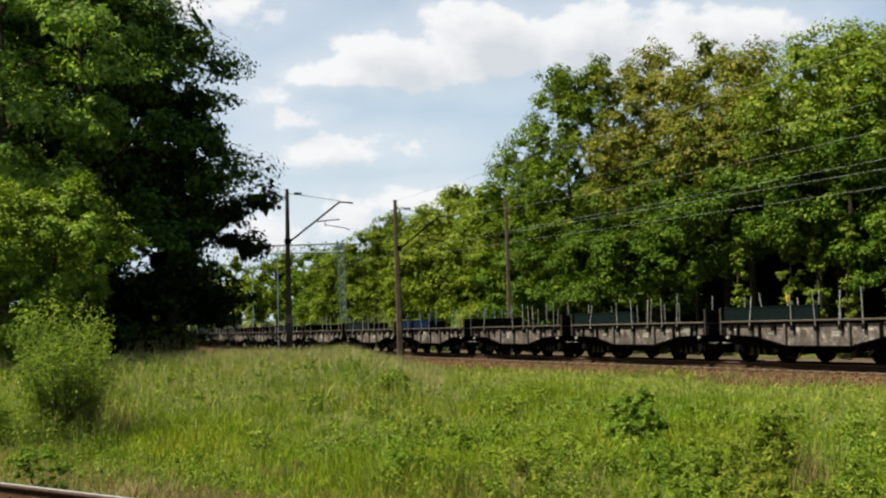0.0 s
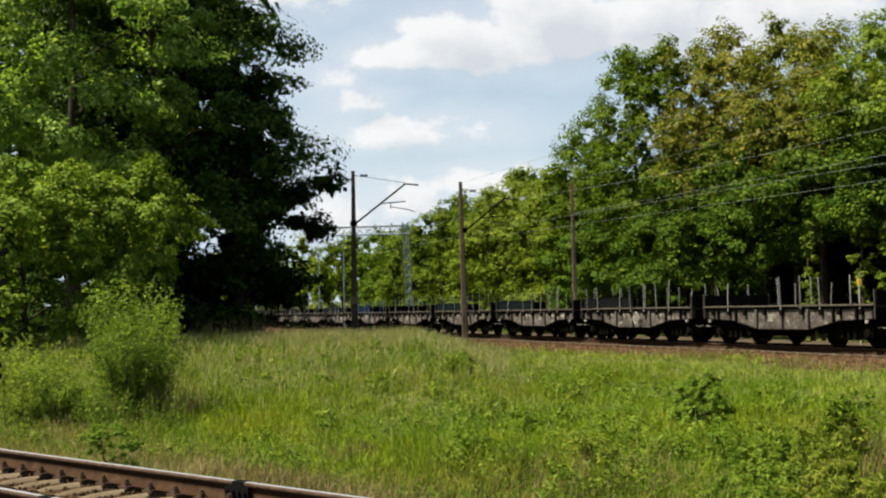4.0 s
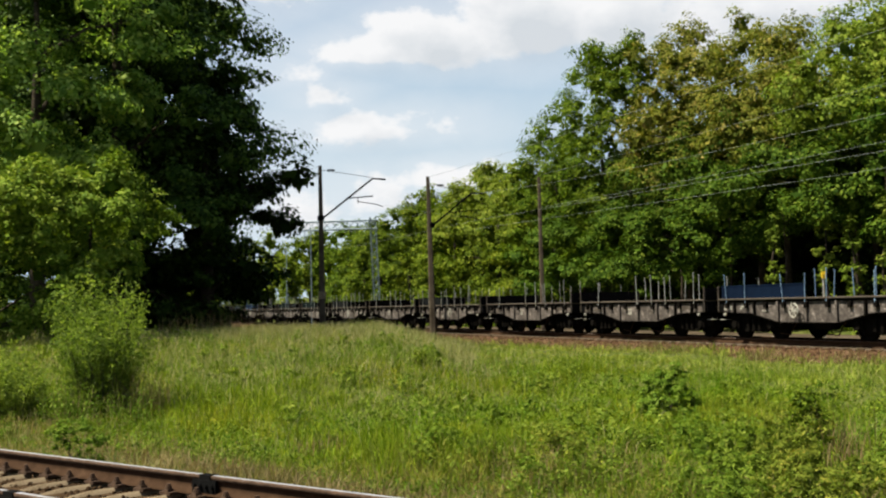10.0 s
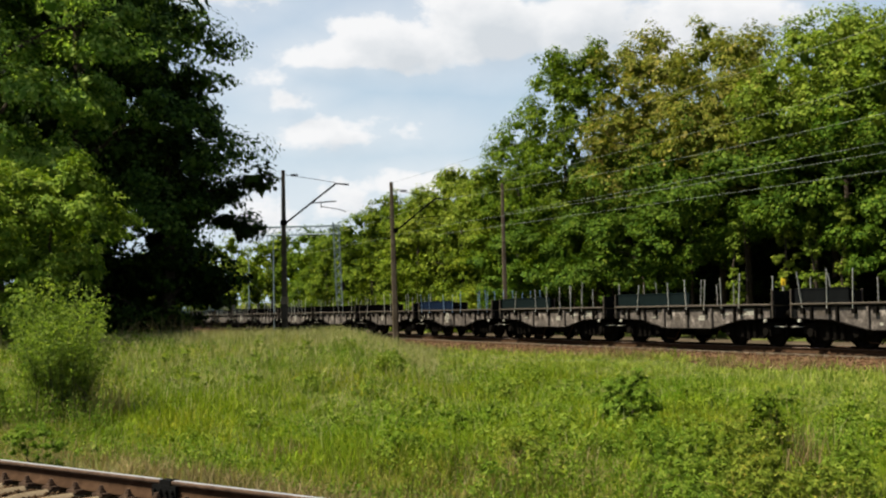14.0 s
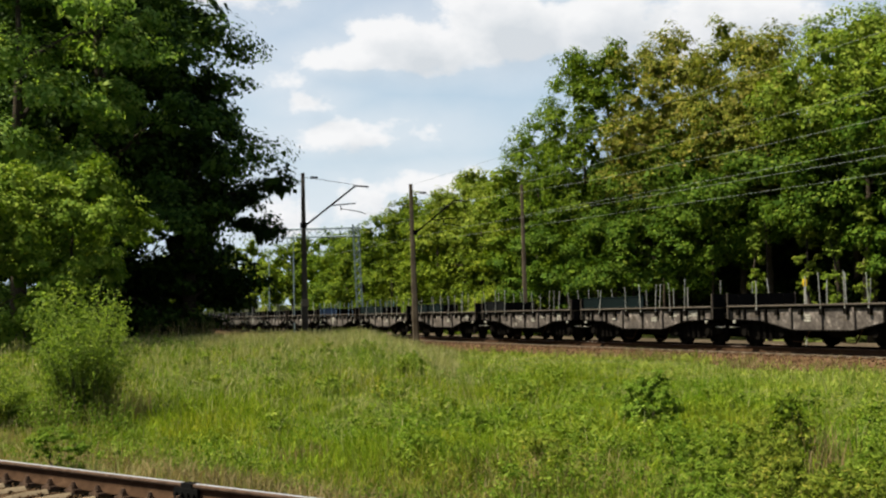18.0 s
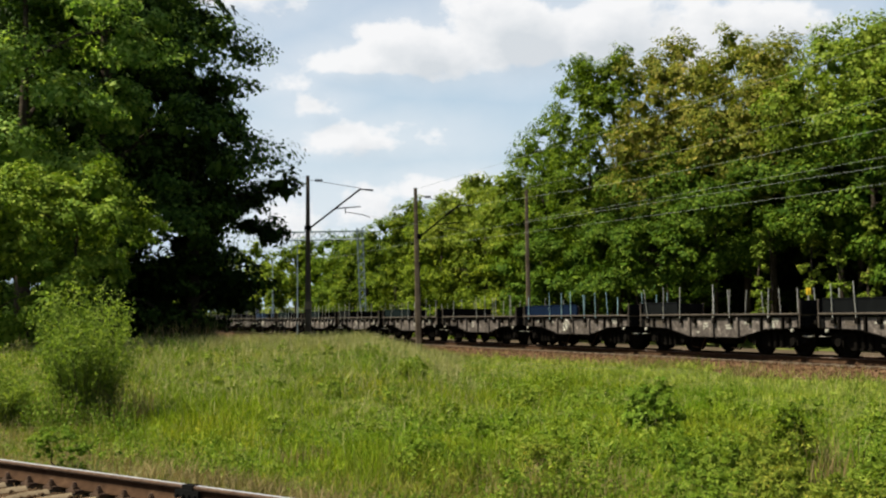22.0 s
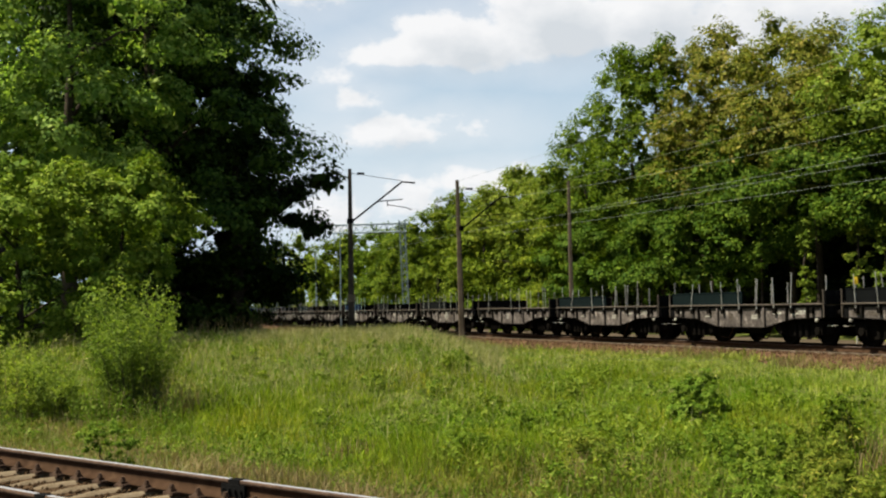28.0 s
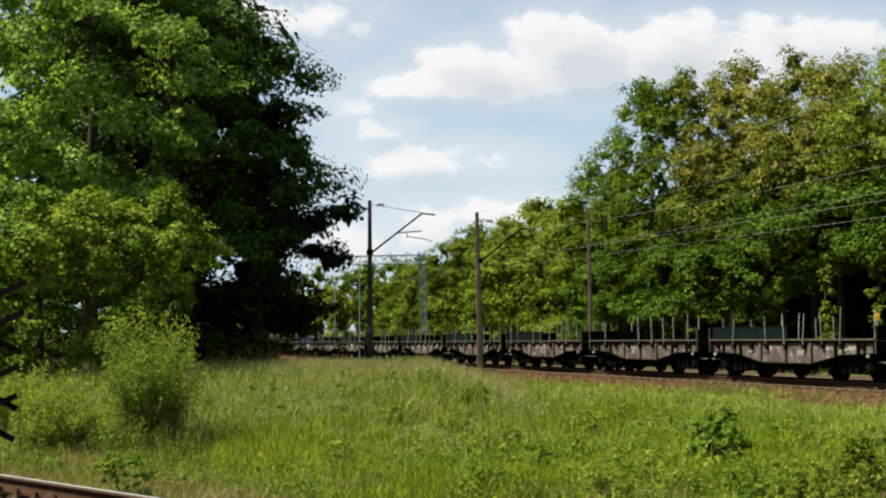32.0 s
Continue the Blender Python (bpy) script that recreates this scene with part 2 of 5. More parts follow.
M["rail_top"] = solid("rail_top", [(0.2, (0.216, 0.216, 0.232)), (0.8, (0.336, 0.336, 0.36))], 6, 0.5, 0.5, 0.0, 60)
M["fastener"] = solid("fastener", [(0.2, (0.0224, 0.0128, 0.008)), (0.8, (0.096, 0.06, 0.04))], 12, 0.8, 0.3, 0.3, 60)
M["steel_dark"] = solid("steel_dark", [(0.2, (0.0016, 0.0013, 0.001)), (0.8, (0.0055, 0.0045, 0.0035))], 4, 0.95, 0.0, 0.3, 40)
M["steel_grey"] = solid("steel_grey", [(0.22, (0.0150, 0.0122, 0.0108)), (0.42, (0.0470, 0.0390, 0.0345)), (0.58, (0.0930, 0.0790, 0.0710)), (0.72, (0.2400, 0.2060, 0.1850))], 2.6, 0.8, 0.0, 0.3, 16, 0.15)
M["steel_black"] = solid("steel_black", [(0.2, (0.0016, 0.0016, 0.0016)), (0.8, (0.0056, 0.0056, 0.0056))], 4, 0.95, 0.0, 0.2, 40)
M["edge_grey"] = solid("edge_grey", [(0.15, (0.0245, 0.0190, 0.0150)), (0.8, (0.0828, 0.0680, 0.0544))], 3, 0.8, 0.0, 0.2, 40, 0.15)
M["paint_white"] = solid("paint_white", [(0.2, (0.136, 0.128, 0.108)), (0.8, (0.336, 0.328, 0.288))], 9, 0.75, 0, 0.15, 30, 0.2)
M["paint_yellow"] = solid("paint_yellow", [(0.2, (0.62, 0.40, 0.015)), (0.8, (0.78, 0.54, 0.03))], 7, 0.6, 0, 0.1, 60)
M["stake_grey"] = solid("stake_grey", [(0.2, (0.13, 0.13, 0.115)), (0.8, (0.33, 0.33, 0.30))], 4, 0.75, 0.0, 0.2, 40, 0.25)
M["stake_teal"] = solid("stake_teal", [(0.2, (0.12, 0.21, 0.22)), (0.8, (0.29, 0.42, 0.43))], 4, 0.7, 0.1, 0.2, 40, 0.15)
M["stake_blue"] = solid("stake_blue", [(0.2, (0.085, 0.14, 0.22)), (0.8, (0.20, 0.29, 0.40))], 4, 0.7, 0.1, 0.2, 40, 0.15)
M["panel_dark"] = solid("panel_dark", [(0.2, (0.0016, 0.002, 0.0022)), (0.8, (0.0048, 0.0056, 0.006))], 2, 0.95, 0.0, 0.2, 30, 0.2)
M["panel_blue"] = solid("panel_blue", [(0.2, (0.0012, 0.0040, 0.0119)), (0.8, (0.0032, 0.0092, 0.0248))], 2, 0.9, 0.0, 0.2, 30, 0.15)
M["panel_teal"] = solid("panel_teal", [(0.2, (0.0016, 0.004, 0.0042)), (0.8, (0.004, 0.008, 0.0084))], 2, 0.95, 0.0, 0.2, 30, 0.15)
M["planks"] = solid("planks", [(0.2, (0.04, 0.0304, 0.0208)), (0.8, (0.136, 0.108, 0.08))], 3, 0.9, 0, 0.5, 30)
M["lattice_steel"] = solid("lattice_steel", [(0.2, (0.0806, 0.1080, 0.1280)), (0.8, (0.1555, 0.1920, 0.2176))], 4, 0.6, 0.3, 0.1, 40)
M["wire"] = solid("wire", [(0.2, (0.12, 0.14, 0.12)), (0.8, (0.248, 0.276, 0.248))], 4, 0.6, 0.2, 0.0, 40)
GREENS = [(0.0, (0.070, 0.116, 0.006)), (0.45, (0.122, 0.182, 0.010)), (0.85, (0.180, 0.228, 0.020)), (1.0, (0.215, 0.238, 0.032))]
PATCHES = [(0.33, (0.70, 0.92, 0.60)), (0.47, (0.98, 1.0, 0.95)), (0.56, (1.10, 1.04, 1.0)), (0.68, (1.36, 1.05, 1.1))]
M["grass"] = grass_material("grass", GREENS, PATCHES)
M["grass_fresh"] = grass_material("grass_fresh", [(0.0, (0.095, 0.140, 0.020)), (0.45, (0.165, 0.218, 0.034)), (0.85, (0.235, 0.272, 0.056)), (1.0, (0.29, 0.285, 0.09))], [(0.3, (0.9, 0.95, 0.85)), (0.7, (1.1, 1.04, 1.0))])
M["grass_olive"] = grass_material("grass_olive", [(0.0, (0.06, 0.076, 0.0096)), (0.5, (0.1136, 0.1344, 0.02)), (0.85, (0.176, 0.176, 0.0416)), (1.0, (0.24, 0.204, 0.08))], [(0.33, (0.8, 0.95, 0.7)), (0.5, (1.0, 1.0, 1.0)), (0.66, (1.2, 0.98, 1.1))])
M["stalk"] = grass_material("stalk", [(0.0, (0.104, 0.076, 0.0336)), (0.6, (0.184, 0.148, 0.068)), (1.0, (0.264, 0.216, 0.12))], [(0.3, (0.85, 0.85, 0.85)), (0.7, (1.15, 1.1, 1.1))])
M["grass_dry"] = grass_material("grass_dry", [(0.0, (0.148, 0.16, 0.056)), (0.6, (0.228, 0.228, 0.104)), (1.0, (0.32, 0.288, 0.172))], [(0.3, (0.85, 0.9, 0.8)), (0.7, (1.1, 1.05, 1.0))])


# ---------- mesh tools ----------
def mesh_from(name, verts, faces, mats, index=None, smooth=False):
    """verts (n,3), faces (m,k) arrays."""
    verts, faces = np.asarray(verts, np.float32), np.asarray(faces, np.int32)
    me = bpy.data.meshes.new(name)
    m, k = faces.shape
    me.vertices.add(len(verts))
    me.vertices.foreach_set("co", verts.ravel())
    me.loops.add(m * k)
    me.loops.foreach_set("vertex_index", faces.ravel())
    me.polygons.add(m)
    me.polygons.foreach_set("loop_start", np.arange(0, m * k, k, dtype=np.int32))
    me.polygons.foreach_set("loop_total", np.full(m, k, dtype=np.int32))
    for mt in (mats if isinstance(mats, (list, tuple)) else [mats]):
        me.materials.append(mt)
    if index is not None:
        me.polygons.foreach_set("material_index", np.asarray(index, np.int32))
    if smooth:
        me.polygons.foreach_set("use_smooth", np.ones(m, bool))
    me.update(calc_edges=True)
    return me


def part(name, bm, mat=None, parent=None, label="", smooth=False):
    """Links a bmesh, or a finished mesh, as one object."""
    if isinstance(bm, bpy.types.Mesh):
        me = bm
    else:
        me = bpy.data.meshes.new(name)
        bm.to_mesh(me)
        bm.free()
        for mt in (mat if isinstance(mat, (list, tuple)) else [mat]):
            me.materials.append(mt)
        if smooth:
            me.polygons.foreach_set("use_smooth", np.ones(len(me.polygons), bool))
    ob = new(name, me)
    ob.parent = parent
    return tagged(ob, label)


def box(bm, x0, x1, y0, y1, z0, z1, m=None, mi=0):
    vs = [bm.verts.new((x, y, z)) for z in (z0, z1) for y in (y0, y1) for x in (x0, x1)]
    if m is not None:
        for v in vs:
            v.co = m @ v.co
    for f in ((0, 2, 3, 1), (4, 5, 7, 6), (0, 1, 5, 4), (2, 6, 7, 3), (0, 4, 6, 2), (1, 3, 7, 5)):
        bm.faces.new([vs[i] for i in f]).material_index = mi
    return vs


def bevelled(bm, w=0.01, segs=1):
    bmesh.ops.bevel(bm, geom=list(bm.edges), offset=w, segments=segs, affect="EDGES", profile=0.6)
    return bm


def tube(bm, pts, radii, sides=8, cap=True):
    """A tapering round bar through pts."""
    rings = []
    pts = [Vector(p) for p in pts]
    for i, p in enumerate(pts):
        d = (pts[min(i + 1, len(pts) - 1)] - pts[max(i - 1, 0)]).normalized()
        a = d.orthogonal().normalized() if abs(d.z) > 0.98 else d.cross(Vector((0, 0, 1))).normalized()
        b = d.cross(a)
        r = radii[i] if isinstance(radii, (list, tuple)) else radii
        rings.append([bm.verts.new(p + a * (r * math.cos(2 * math.pi * k / sides)) + b * (r * math.sin(2 * math.pi * k / sides))) for k in range(sides)])
    for r0, r1 in zip(rings, rings[1:]):
        for k in range(sides):
            bm.faces.new((r0[k], r0[(k + 1) % sides], r1[(k + 1) % sides], r1[k]))
    if cap:
        bm.faces.new(rings[0][::-1])
        bm.faces.new(rings[-1])


def prism(bm, outline, y0, y1):
    """Extrudes an outline in x, z from y0 to y1."""
    a = [bm.verts.new((x, y0, z)) for x, z in outline]
    b = [bm.verts.new((x, y1, z)) for x, z in outline]
    bm.faces.new(a)
    bm.faces.new(b[::-1])
    for i in range(len(a)):
        j = (i + 1) % len(a)
        bm.faces.new((a[i], b[i], b[j], a[j]))


# ---------- the lie of the tracks ----------
PITCH = 9.692
S_GRID = np.arange(-320.0, 420.0, 0.5)


def heading(s):
    s = np.clip(s, -25.0, 105.0)
    return 0.41363 - 0.00081012 * s - 1.8615e-6 * s * s


PSI = heading(S_GRID)
_x, _y = np.cumsum(-np.sin(PSI)) * 0.5, np.cumsum(np.cos(PSI)) * 0.5
_i0 = int(np.argmin(abs(S_GRID)))
TX, TY = _x - _x[_i0] + 12.80, _y - _y[_i0] + 33.70


def on_track(s, off=0.0):
    """A place on the main line, off metres to the far side, and its heading."""
    x, y, a = np.interp(s, S_GRID, TX), np.interp(s, S_GRID, TY), np.interp(s, S_GRID, PSI)
    return float(x + off * np.cos(a)), float(y + off * np.sin(a)), float(a)


NEAR_P, NEAR_D = np.array([-6.01, 13.64]), np.array([0.766, -0.643])
NEAR_D = NEAR_D / np.hypot(*NEAR_D)
NEAR_N = np.array([-NEAR_D[1], NEAR_D[0]])       # away from the camera
NEAR_Z = -0.13


def smooth01(v, a, b):
    t = np.clip((v - a) / (b - a), 0, 1)
    return t * t * (3 - 2 * t)


def track_off(x, y):
    """Sideways distance from the main line, far side positive."""
    s = (np.asarray(x) - 12.8) * -math.sin(0.385) + (np.asarray(y) - 33.7) * math.cos(0.385)
    cx, cy, a = np.interp(s, S_GRID, TX), np.interp(s, S_GRID, TY), np.interp(s, S_GRID, PSI)
    return (x - cx) * np.cos(a) + (y - cy) * np.sin(a), s


def ground_z(x, y):
    x, y = np.asarray(x, float), np.asarray(y, float)
    off, s = track_off(x, y)
    z = np.full(x.shape, -0.80)
    z += 0.25 * smooth01(off, -14, -4.5)
    z += 0.25 * smooth01(off, 3.5, 8) + (1.5 * smooth01(off, 9, 17) + 2.6 * smooth01(off, 19, 32)) * (1 - smooth01(off, 60, 120))
    # the grassy rise beside the trees
    bearing = x / np.maximum(y, 1.0)
    rise = smooth01(-bearing, -0.018, 0.085) * smooth01(y, 19, 34) * (1 - smooth01(y, 42, 58)) * smooth01(-off, 3.5, 9)
    z += 1.10 * rise
    # shoulder of the near line
    q = (x - NEAR_P[0]) * NEAR_N[0] + (y - NEAR_P[1]) * NEAR_N[1]
    z += 0.32 * (1 - smooth01(q, 0.6, 3.0)) * (q > -9)
    z += 0.07 * np.sin(x * 0.55 + 1.3) * np.sin(y * 0.43) + 0.05 * np.sin(x * 1.3 + y * 0.9)
    return z


# ---------- ground ----------
def build_ground():
    a = np.linspace(-1, 1, 181)
    xs = 90 * a + 2600 * a ** 7
    b = np.linspace(-0.45, 1, 181)
    ys = 110 * b + 2800 * b ** 7
    X, Y = np.meshgrid(xs, ys)
    Z = ground_z(X, Y)
    n = len(xs)
    v = np.stack([X.ravel(), Y.ravel(), Z.ravel()], 1)
    i = np.arange(n * (n - 1)).reshape(n - 1, n)[:, :-1].ravel()
    f = np.stack([i, i + 1, i + n + 1, i + n], 1)
    tagged(part("ground", mesh_from("ground", v, f, M["ground"], smooth=True), None), "weedy green and brown earth under the grass", "ground", kind="structure")


build_ground()


def strip(name, s0, s1, step, section, mat, z=0.0, line=None, index=None):
    """Sweeps a section (offset, height) along the main line or another."""
    ss = np.arange(s0, s1 + step / 2, step)
    vs = []
    for s in ss:
        for o, h in section:
            x, y = (line or (lambda s, o: on_track(s, o)[:2]))(s, o)
            vs.append((x, y, z + h))
    k = len(section)
    f = [(r * k + j, r * k + j + 1, (r + 1) * k + j + 1, (r + 1) * k + j) for r in range(len(ss) - 1) for j in range(k - 1)]
    idx = None if index is None else [index[j] for r in range(len(ss) - 1) for j in range(k - 1)]
    return mesh_from(name, vs, f, mat, idx)


RAIL_SEC = [(-0.07, -0.172), (-0.07, -0.160), (-0.010, -0.130), (-0.010, -0.045), (-0.036, -0.036), (-0.036, -0.006), (-0.026, 0.0),
            (0.026, 0.0), (0.036, -0.006), (0.036, -0.036), (0.010, -0.045), (0.010, -0.130), (0.07, -0.160), (0.07, -0.172)]
RAIL_IDX = [0, 0, 0, 2, 2, 2, 1, 1, 0, 0, 0, 0, 0]


def near_line(s, o):
    p = NEAR_P + NEAR_D * s + NEAR_N * o
    return float(p[0]), float(p[1])


def build_tracks():
    far = new("railway_track")
    tagged(far, "main line of rusty rails on red-brown crushed stone", "railway track", kind="structure")
    part("ballast_bed", strip("ballast_bed", -120, 200, 1.0, [(-3.4, -0.75), (-1.75, -0.24), (1.75, -0.24), (3.4, -0.6)], M["ballast"]), None, far)
    for o in (-0.753, 0.753):
        part("rail", strip("rail", -120, 200, 2.0, [(a + o, b) for a, b in RAIL_SEC], [M["rail_side"], M["rail_top"], M["fastener"]], index=RAIL_IDX), None, far)
    tagged(part("service_path", strip("service_path", -40, 120, 1.0, [(3.2, -0.9), (3.7, -0.38), (5.5, -0.30), (7.6, -0.20), (8.6, -0.75)], M["path"])), "worn grey-brown earth path beyond the line", "path", kind="structure")
    near = new("railway_track")
    tagged(near, "rusty single line on pale concrete sleepers", "railway track", kind="structure")
    part("ballast_bed", strip("ballast_bed", -60, 40, 1.0, [(-4.2, -0.75), (-2.6, -0.225), (-0.75, -0.235), (0.7, -0.225), (1.6, -0.62)], M["ballast_warm"], NEAR_Z, near_line), None, near)
    for o in (0.0, -1.507):
        part("rail", strip("rail", -60, 40, 4.0, [(a + o, b) for a, b in RAIL_SEC], [M["rail_side"], M["rail_top"], M["fastener"]], NEAR_Z, near_line, RAIL_IDX), None, near, "polished head, rusty web")
    return far, near


FAR_TRACK, NEAR_TRACK = build_tracks()

# ---------- trees ----------
rng = np.random.default_rng(7)


def blades(x, y, h, w, r, lean=0.35):
    """One bent kite-shaped blade at each place."""
    n = len(x)
    z = ground_z(x, y)
    a = r.uniform(0, 2 * np.pi, n)
    d = r.uniform(0, 2 * np.pi, n)
    l = h * np.abs(r.normal(0, lean, n))
    base = np.stack([x, y, z - 0.02], 1)
    side = np.stack([np.cos(a), np.sin(a), np.zeros(n)], 1) * (w / 2)[:, None]
    mid = base + np.stack([np.cos(d) * l * 0.35, np.sin(d) * l * 0.35, h * 0.55], 1)
    tip = base + np.stack([np.cos(d) * l, np.sin(d) * l, h * (1 - 0.25 * (l / h) ** 2)], 1)
    v = np.stack([base, mid + side, tip, mid - side], 1).reshape(-1, 3)
    return v, np.arange(4 * n).reshape(-1, 4)


def leaf_quads(centres, normals, size, r, slim=1.0):
    """A small pointed leaf at each centre."""
    n = len(centres)
    nrm = normals + r.normal(0, 0.36, (n, 3))
    nrm /= np.linalg.norm(nrm, axis=1, keepdims=True) + 1e-9
    t = np.cross(nrm, r.normal(0, 1, (n, 3)))
    t /= np.linalg.norm(t, axis=1, keepdims=True) + 1e-9
    b = np.cross(nrm, t)
    l = (size * r.uniform(0.6, 1.35, n))[:, None]
    w = l * slim * r.uniform(0.55, 0.8, n)[:, None]
    v = np.stack([centres - t * l * 0.5, centres - t * l * 0.05 + b * w * 0.5 - nrm * l * 0.08, centres + t * l * 0.55, centres - t * l * 0.05 - b * w * 0.5 - nrm * l * 0.08], 1)
    return v.reshape(-1, 3), np.arange(4 * n).reshape(-1, 4)


def unit(r, n):
    d = r.normal(0, 1, (n, 3))
    return d / np.linalg.norm(d, axis=1, keepdims=True)


def crown_points(r, h0, h1, rad, boughs, leaves, bough_r, lean=(0, 0), shape=0.75, squash=0.62, lobe=1.0, twigs=12, inner=22):
    """Boughs over an uneven crown from height h0 to h1; each carries sprays of leaves on its outer and upper side."""
    # even over the sphere, then shaken
    j = np.arange(boughs) + 0.5
    az, up = j * 2.39996 + r.uniform(0, 6.283), 1 - 2 * j / boughs
    d = np.stack([np.sqrt(1 - up ** 2) * np.cos(az), np.sqrt(1 - up ** 2) * np.sin(az), up], 1) + r.normal(0, 0.9 / np.sqrt(boughs), (boughs, 3))
    d /= np.linalg.norm(d, axis=1, keepdims=True)
    k = np.where(r.random(boughs) < 0.8, r.uniform(0.72, 0.98, boughs), r.uniform(0.3, 0.7, boughs))
    lobes = 1 + lobe * 0.13 * np.sin(3 * np.arctan2(d[:, 1], d[:, 0]) + r.uniform(0, 6)) + lobe * 0.10 * np.sin(5 * d[:, 2] + r.uniform(0, 6)) + r.normal(0, 0.085 * max(lobe, 0.5), boughs)
    zc, zr = (h0 + h1) / 2, (h1 - h0) / 2
    taper = 1 - (1 - shape) * np.clip(d[:, 2], 0, 1)
    c = np.empty((boughs, 3))
    c[:, 0] = d[:, 0] * rad * k * lobes * taper + lean[0]
    c[:, 1] = d[:, 1] * rad * k * lobes * taper + lean[1]
    c[:, 2] = zc + d[:, 2] * zr * k * (0.92 + 0.12 * lobes / 1.2) - bough_r * 0.5
    br = bough_r * r.uniform(0.55, 1.35, boughs)
    # sprays on each bough
    b = np.repeat(np.arange(boughs), twigs)
    e = unit(r, len(b)) + 0.75 * d[b] * np.array([1, 1, 0.5]) + np.array([0, 0, 0.45])
    e /= np.linalg.norm(e, axis=1, keepdims=True) + 1e-9
    q = c[b] + e * (br[b] * r.uniform(0.45, 1.08, len(b)))[:, None] * np.array([1, 1, squash])
    tr = br[b] * r.uniform(0.26, 0.52, len(b))
    per = np.maximum(5, (leaves * tr ** 2 / np.sum(tr ** 2)).astype(int))
    i = np.repeat(np.arange(len(b)), per)
    g = unit(r, len(i))
    p = q[i] + g * (tr[i] * r.random(len(i)) ** 0.45)[:, None] * np.array([1, 1, 0.55])
    # the spray hangs at its rim
    reach = np.linalg.norm((p - q[i])[:, :2], axis=1)
    p[:, 2] -= 0.30 * reach ** 2 / tr[i]
    out = 0.75 * e[i] + 0.45 * g + np.array([0, 0, 0.4])
    grow = np.ones(len(p))
    # large inner leaves of the bough, added to block light and darken gaps
    i = np.repeat(np.arange(boughs), inner)
    g = unit(r, len(i))
    p = np.concatenate([p, c[i] + g * (0.5 * br[i] * r.random(len(i)) ** 0.4)[:, None] * np.array([1, 1, squash])])
    out = np.concatenate([out, g + np.array([0, 0, 0.3])])
    return c, p, out, np.concatenate([grow, np.full(len(i), 2.7)])


def tree(name, x, y, height, rad, low, leaf, mat, seed, label, clumps=60, leaves=6000, clump_r=0.9, trunk=0.16, category="tree", group="", lean=(0, 0), shape=0.75, limbs=5, squash=0.62, top_mat=None, split=0.0, lobe=1.0, twigs=12, slim=1.0, core=2.7):
    r = np.random.default_rng(seed)
    z0 = float(ground_z(x, y)) - 0.05
    t = new(name)
    t.location = (x, y, z0)
    tagged(t, label, category, group)
    c, p, nrm, grow = crown_points(r, low, height, rad, clumps, leaves, clump_r, lean, shape, squash, lobe, twigs)
    bm = bmesh.new()
    top = Vector((lean[0] * 0.8, lean[1] * 0.8, height * 0.72))
    wob = [Vector((0, 0, 0))]
    for f in (0.25, 0.5, 0.75, 1.0):
        wob.append(top * f + Vector((r.normal(0, 0.12), r.normal(0, 0.12), 0)) * f)
    tube(bm, wob, [trunk * 1.35, trunk, trunk * 0.78, trunk * 0.5, trunk * 0.2], 8)
    part("trunk", bm, M["bark"], t, smooth=True)
    order = np.argsort(-np.linalg.norm(c[:, :2], axis=1))
    for i in order[::max(1, len(order) // max(1, limbs))][:limbs]:
        bm = bmesh.new()
        e = Vector(c[i])
        f = min(0.9, max(0.15, (e.z - rad * 0.35) / (height * 0.72)))
        b0 = top * f
        e = b0.lerp(e, 0.85)
        mid = b0.lerp(e, 0.55) + Vector((r.normal(0, 0.15), r.normal(0, 0.15), 0.06 * rad))
        tube(bm, [b0, mid, e], [trunk * 0.36, trunk * 0.2, trunk * 0.06], 5)
        part("limb", bm, M["bark"], t)
    up = p[:, 2] > 0.08
    v, f = leaf_quads(p[up], nrm[up], leaf * np.minimum(grow[up], core), r, slim)
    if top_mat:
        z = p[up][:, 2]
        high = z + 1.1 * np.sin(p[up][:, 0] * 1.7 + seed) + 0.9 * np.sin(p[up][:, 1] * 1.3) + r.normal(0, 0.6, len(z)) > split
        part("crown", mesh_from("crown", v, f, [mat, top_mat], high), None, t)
    else:
        part("crown", mesh_from("crown", v, f, mat), None, t)
    return t


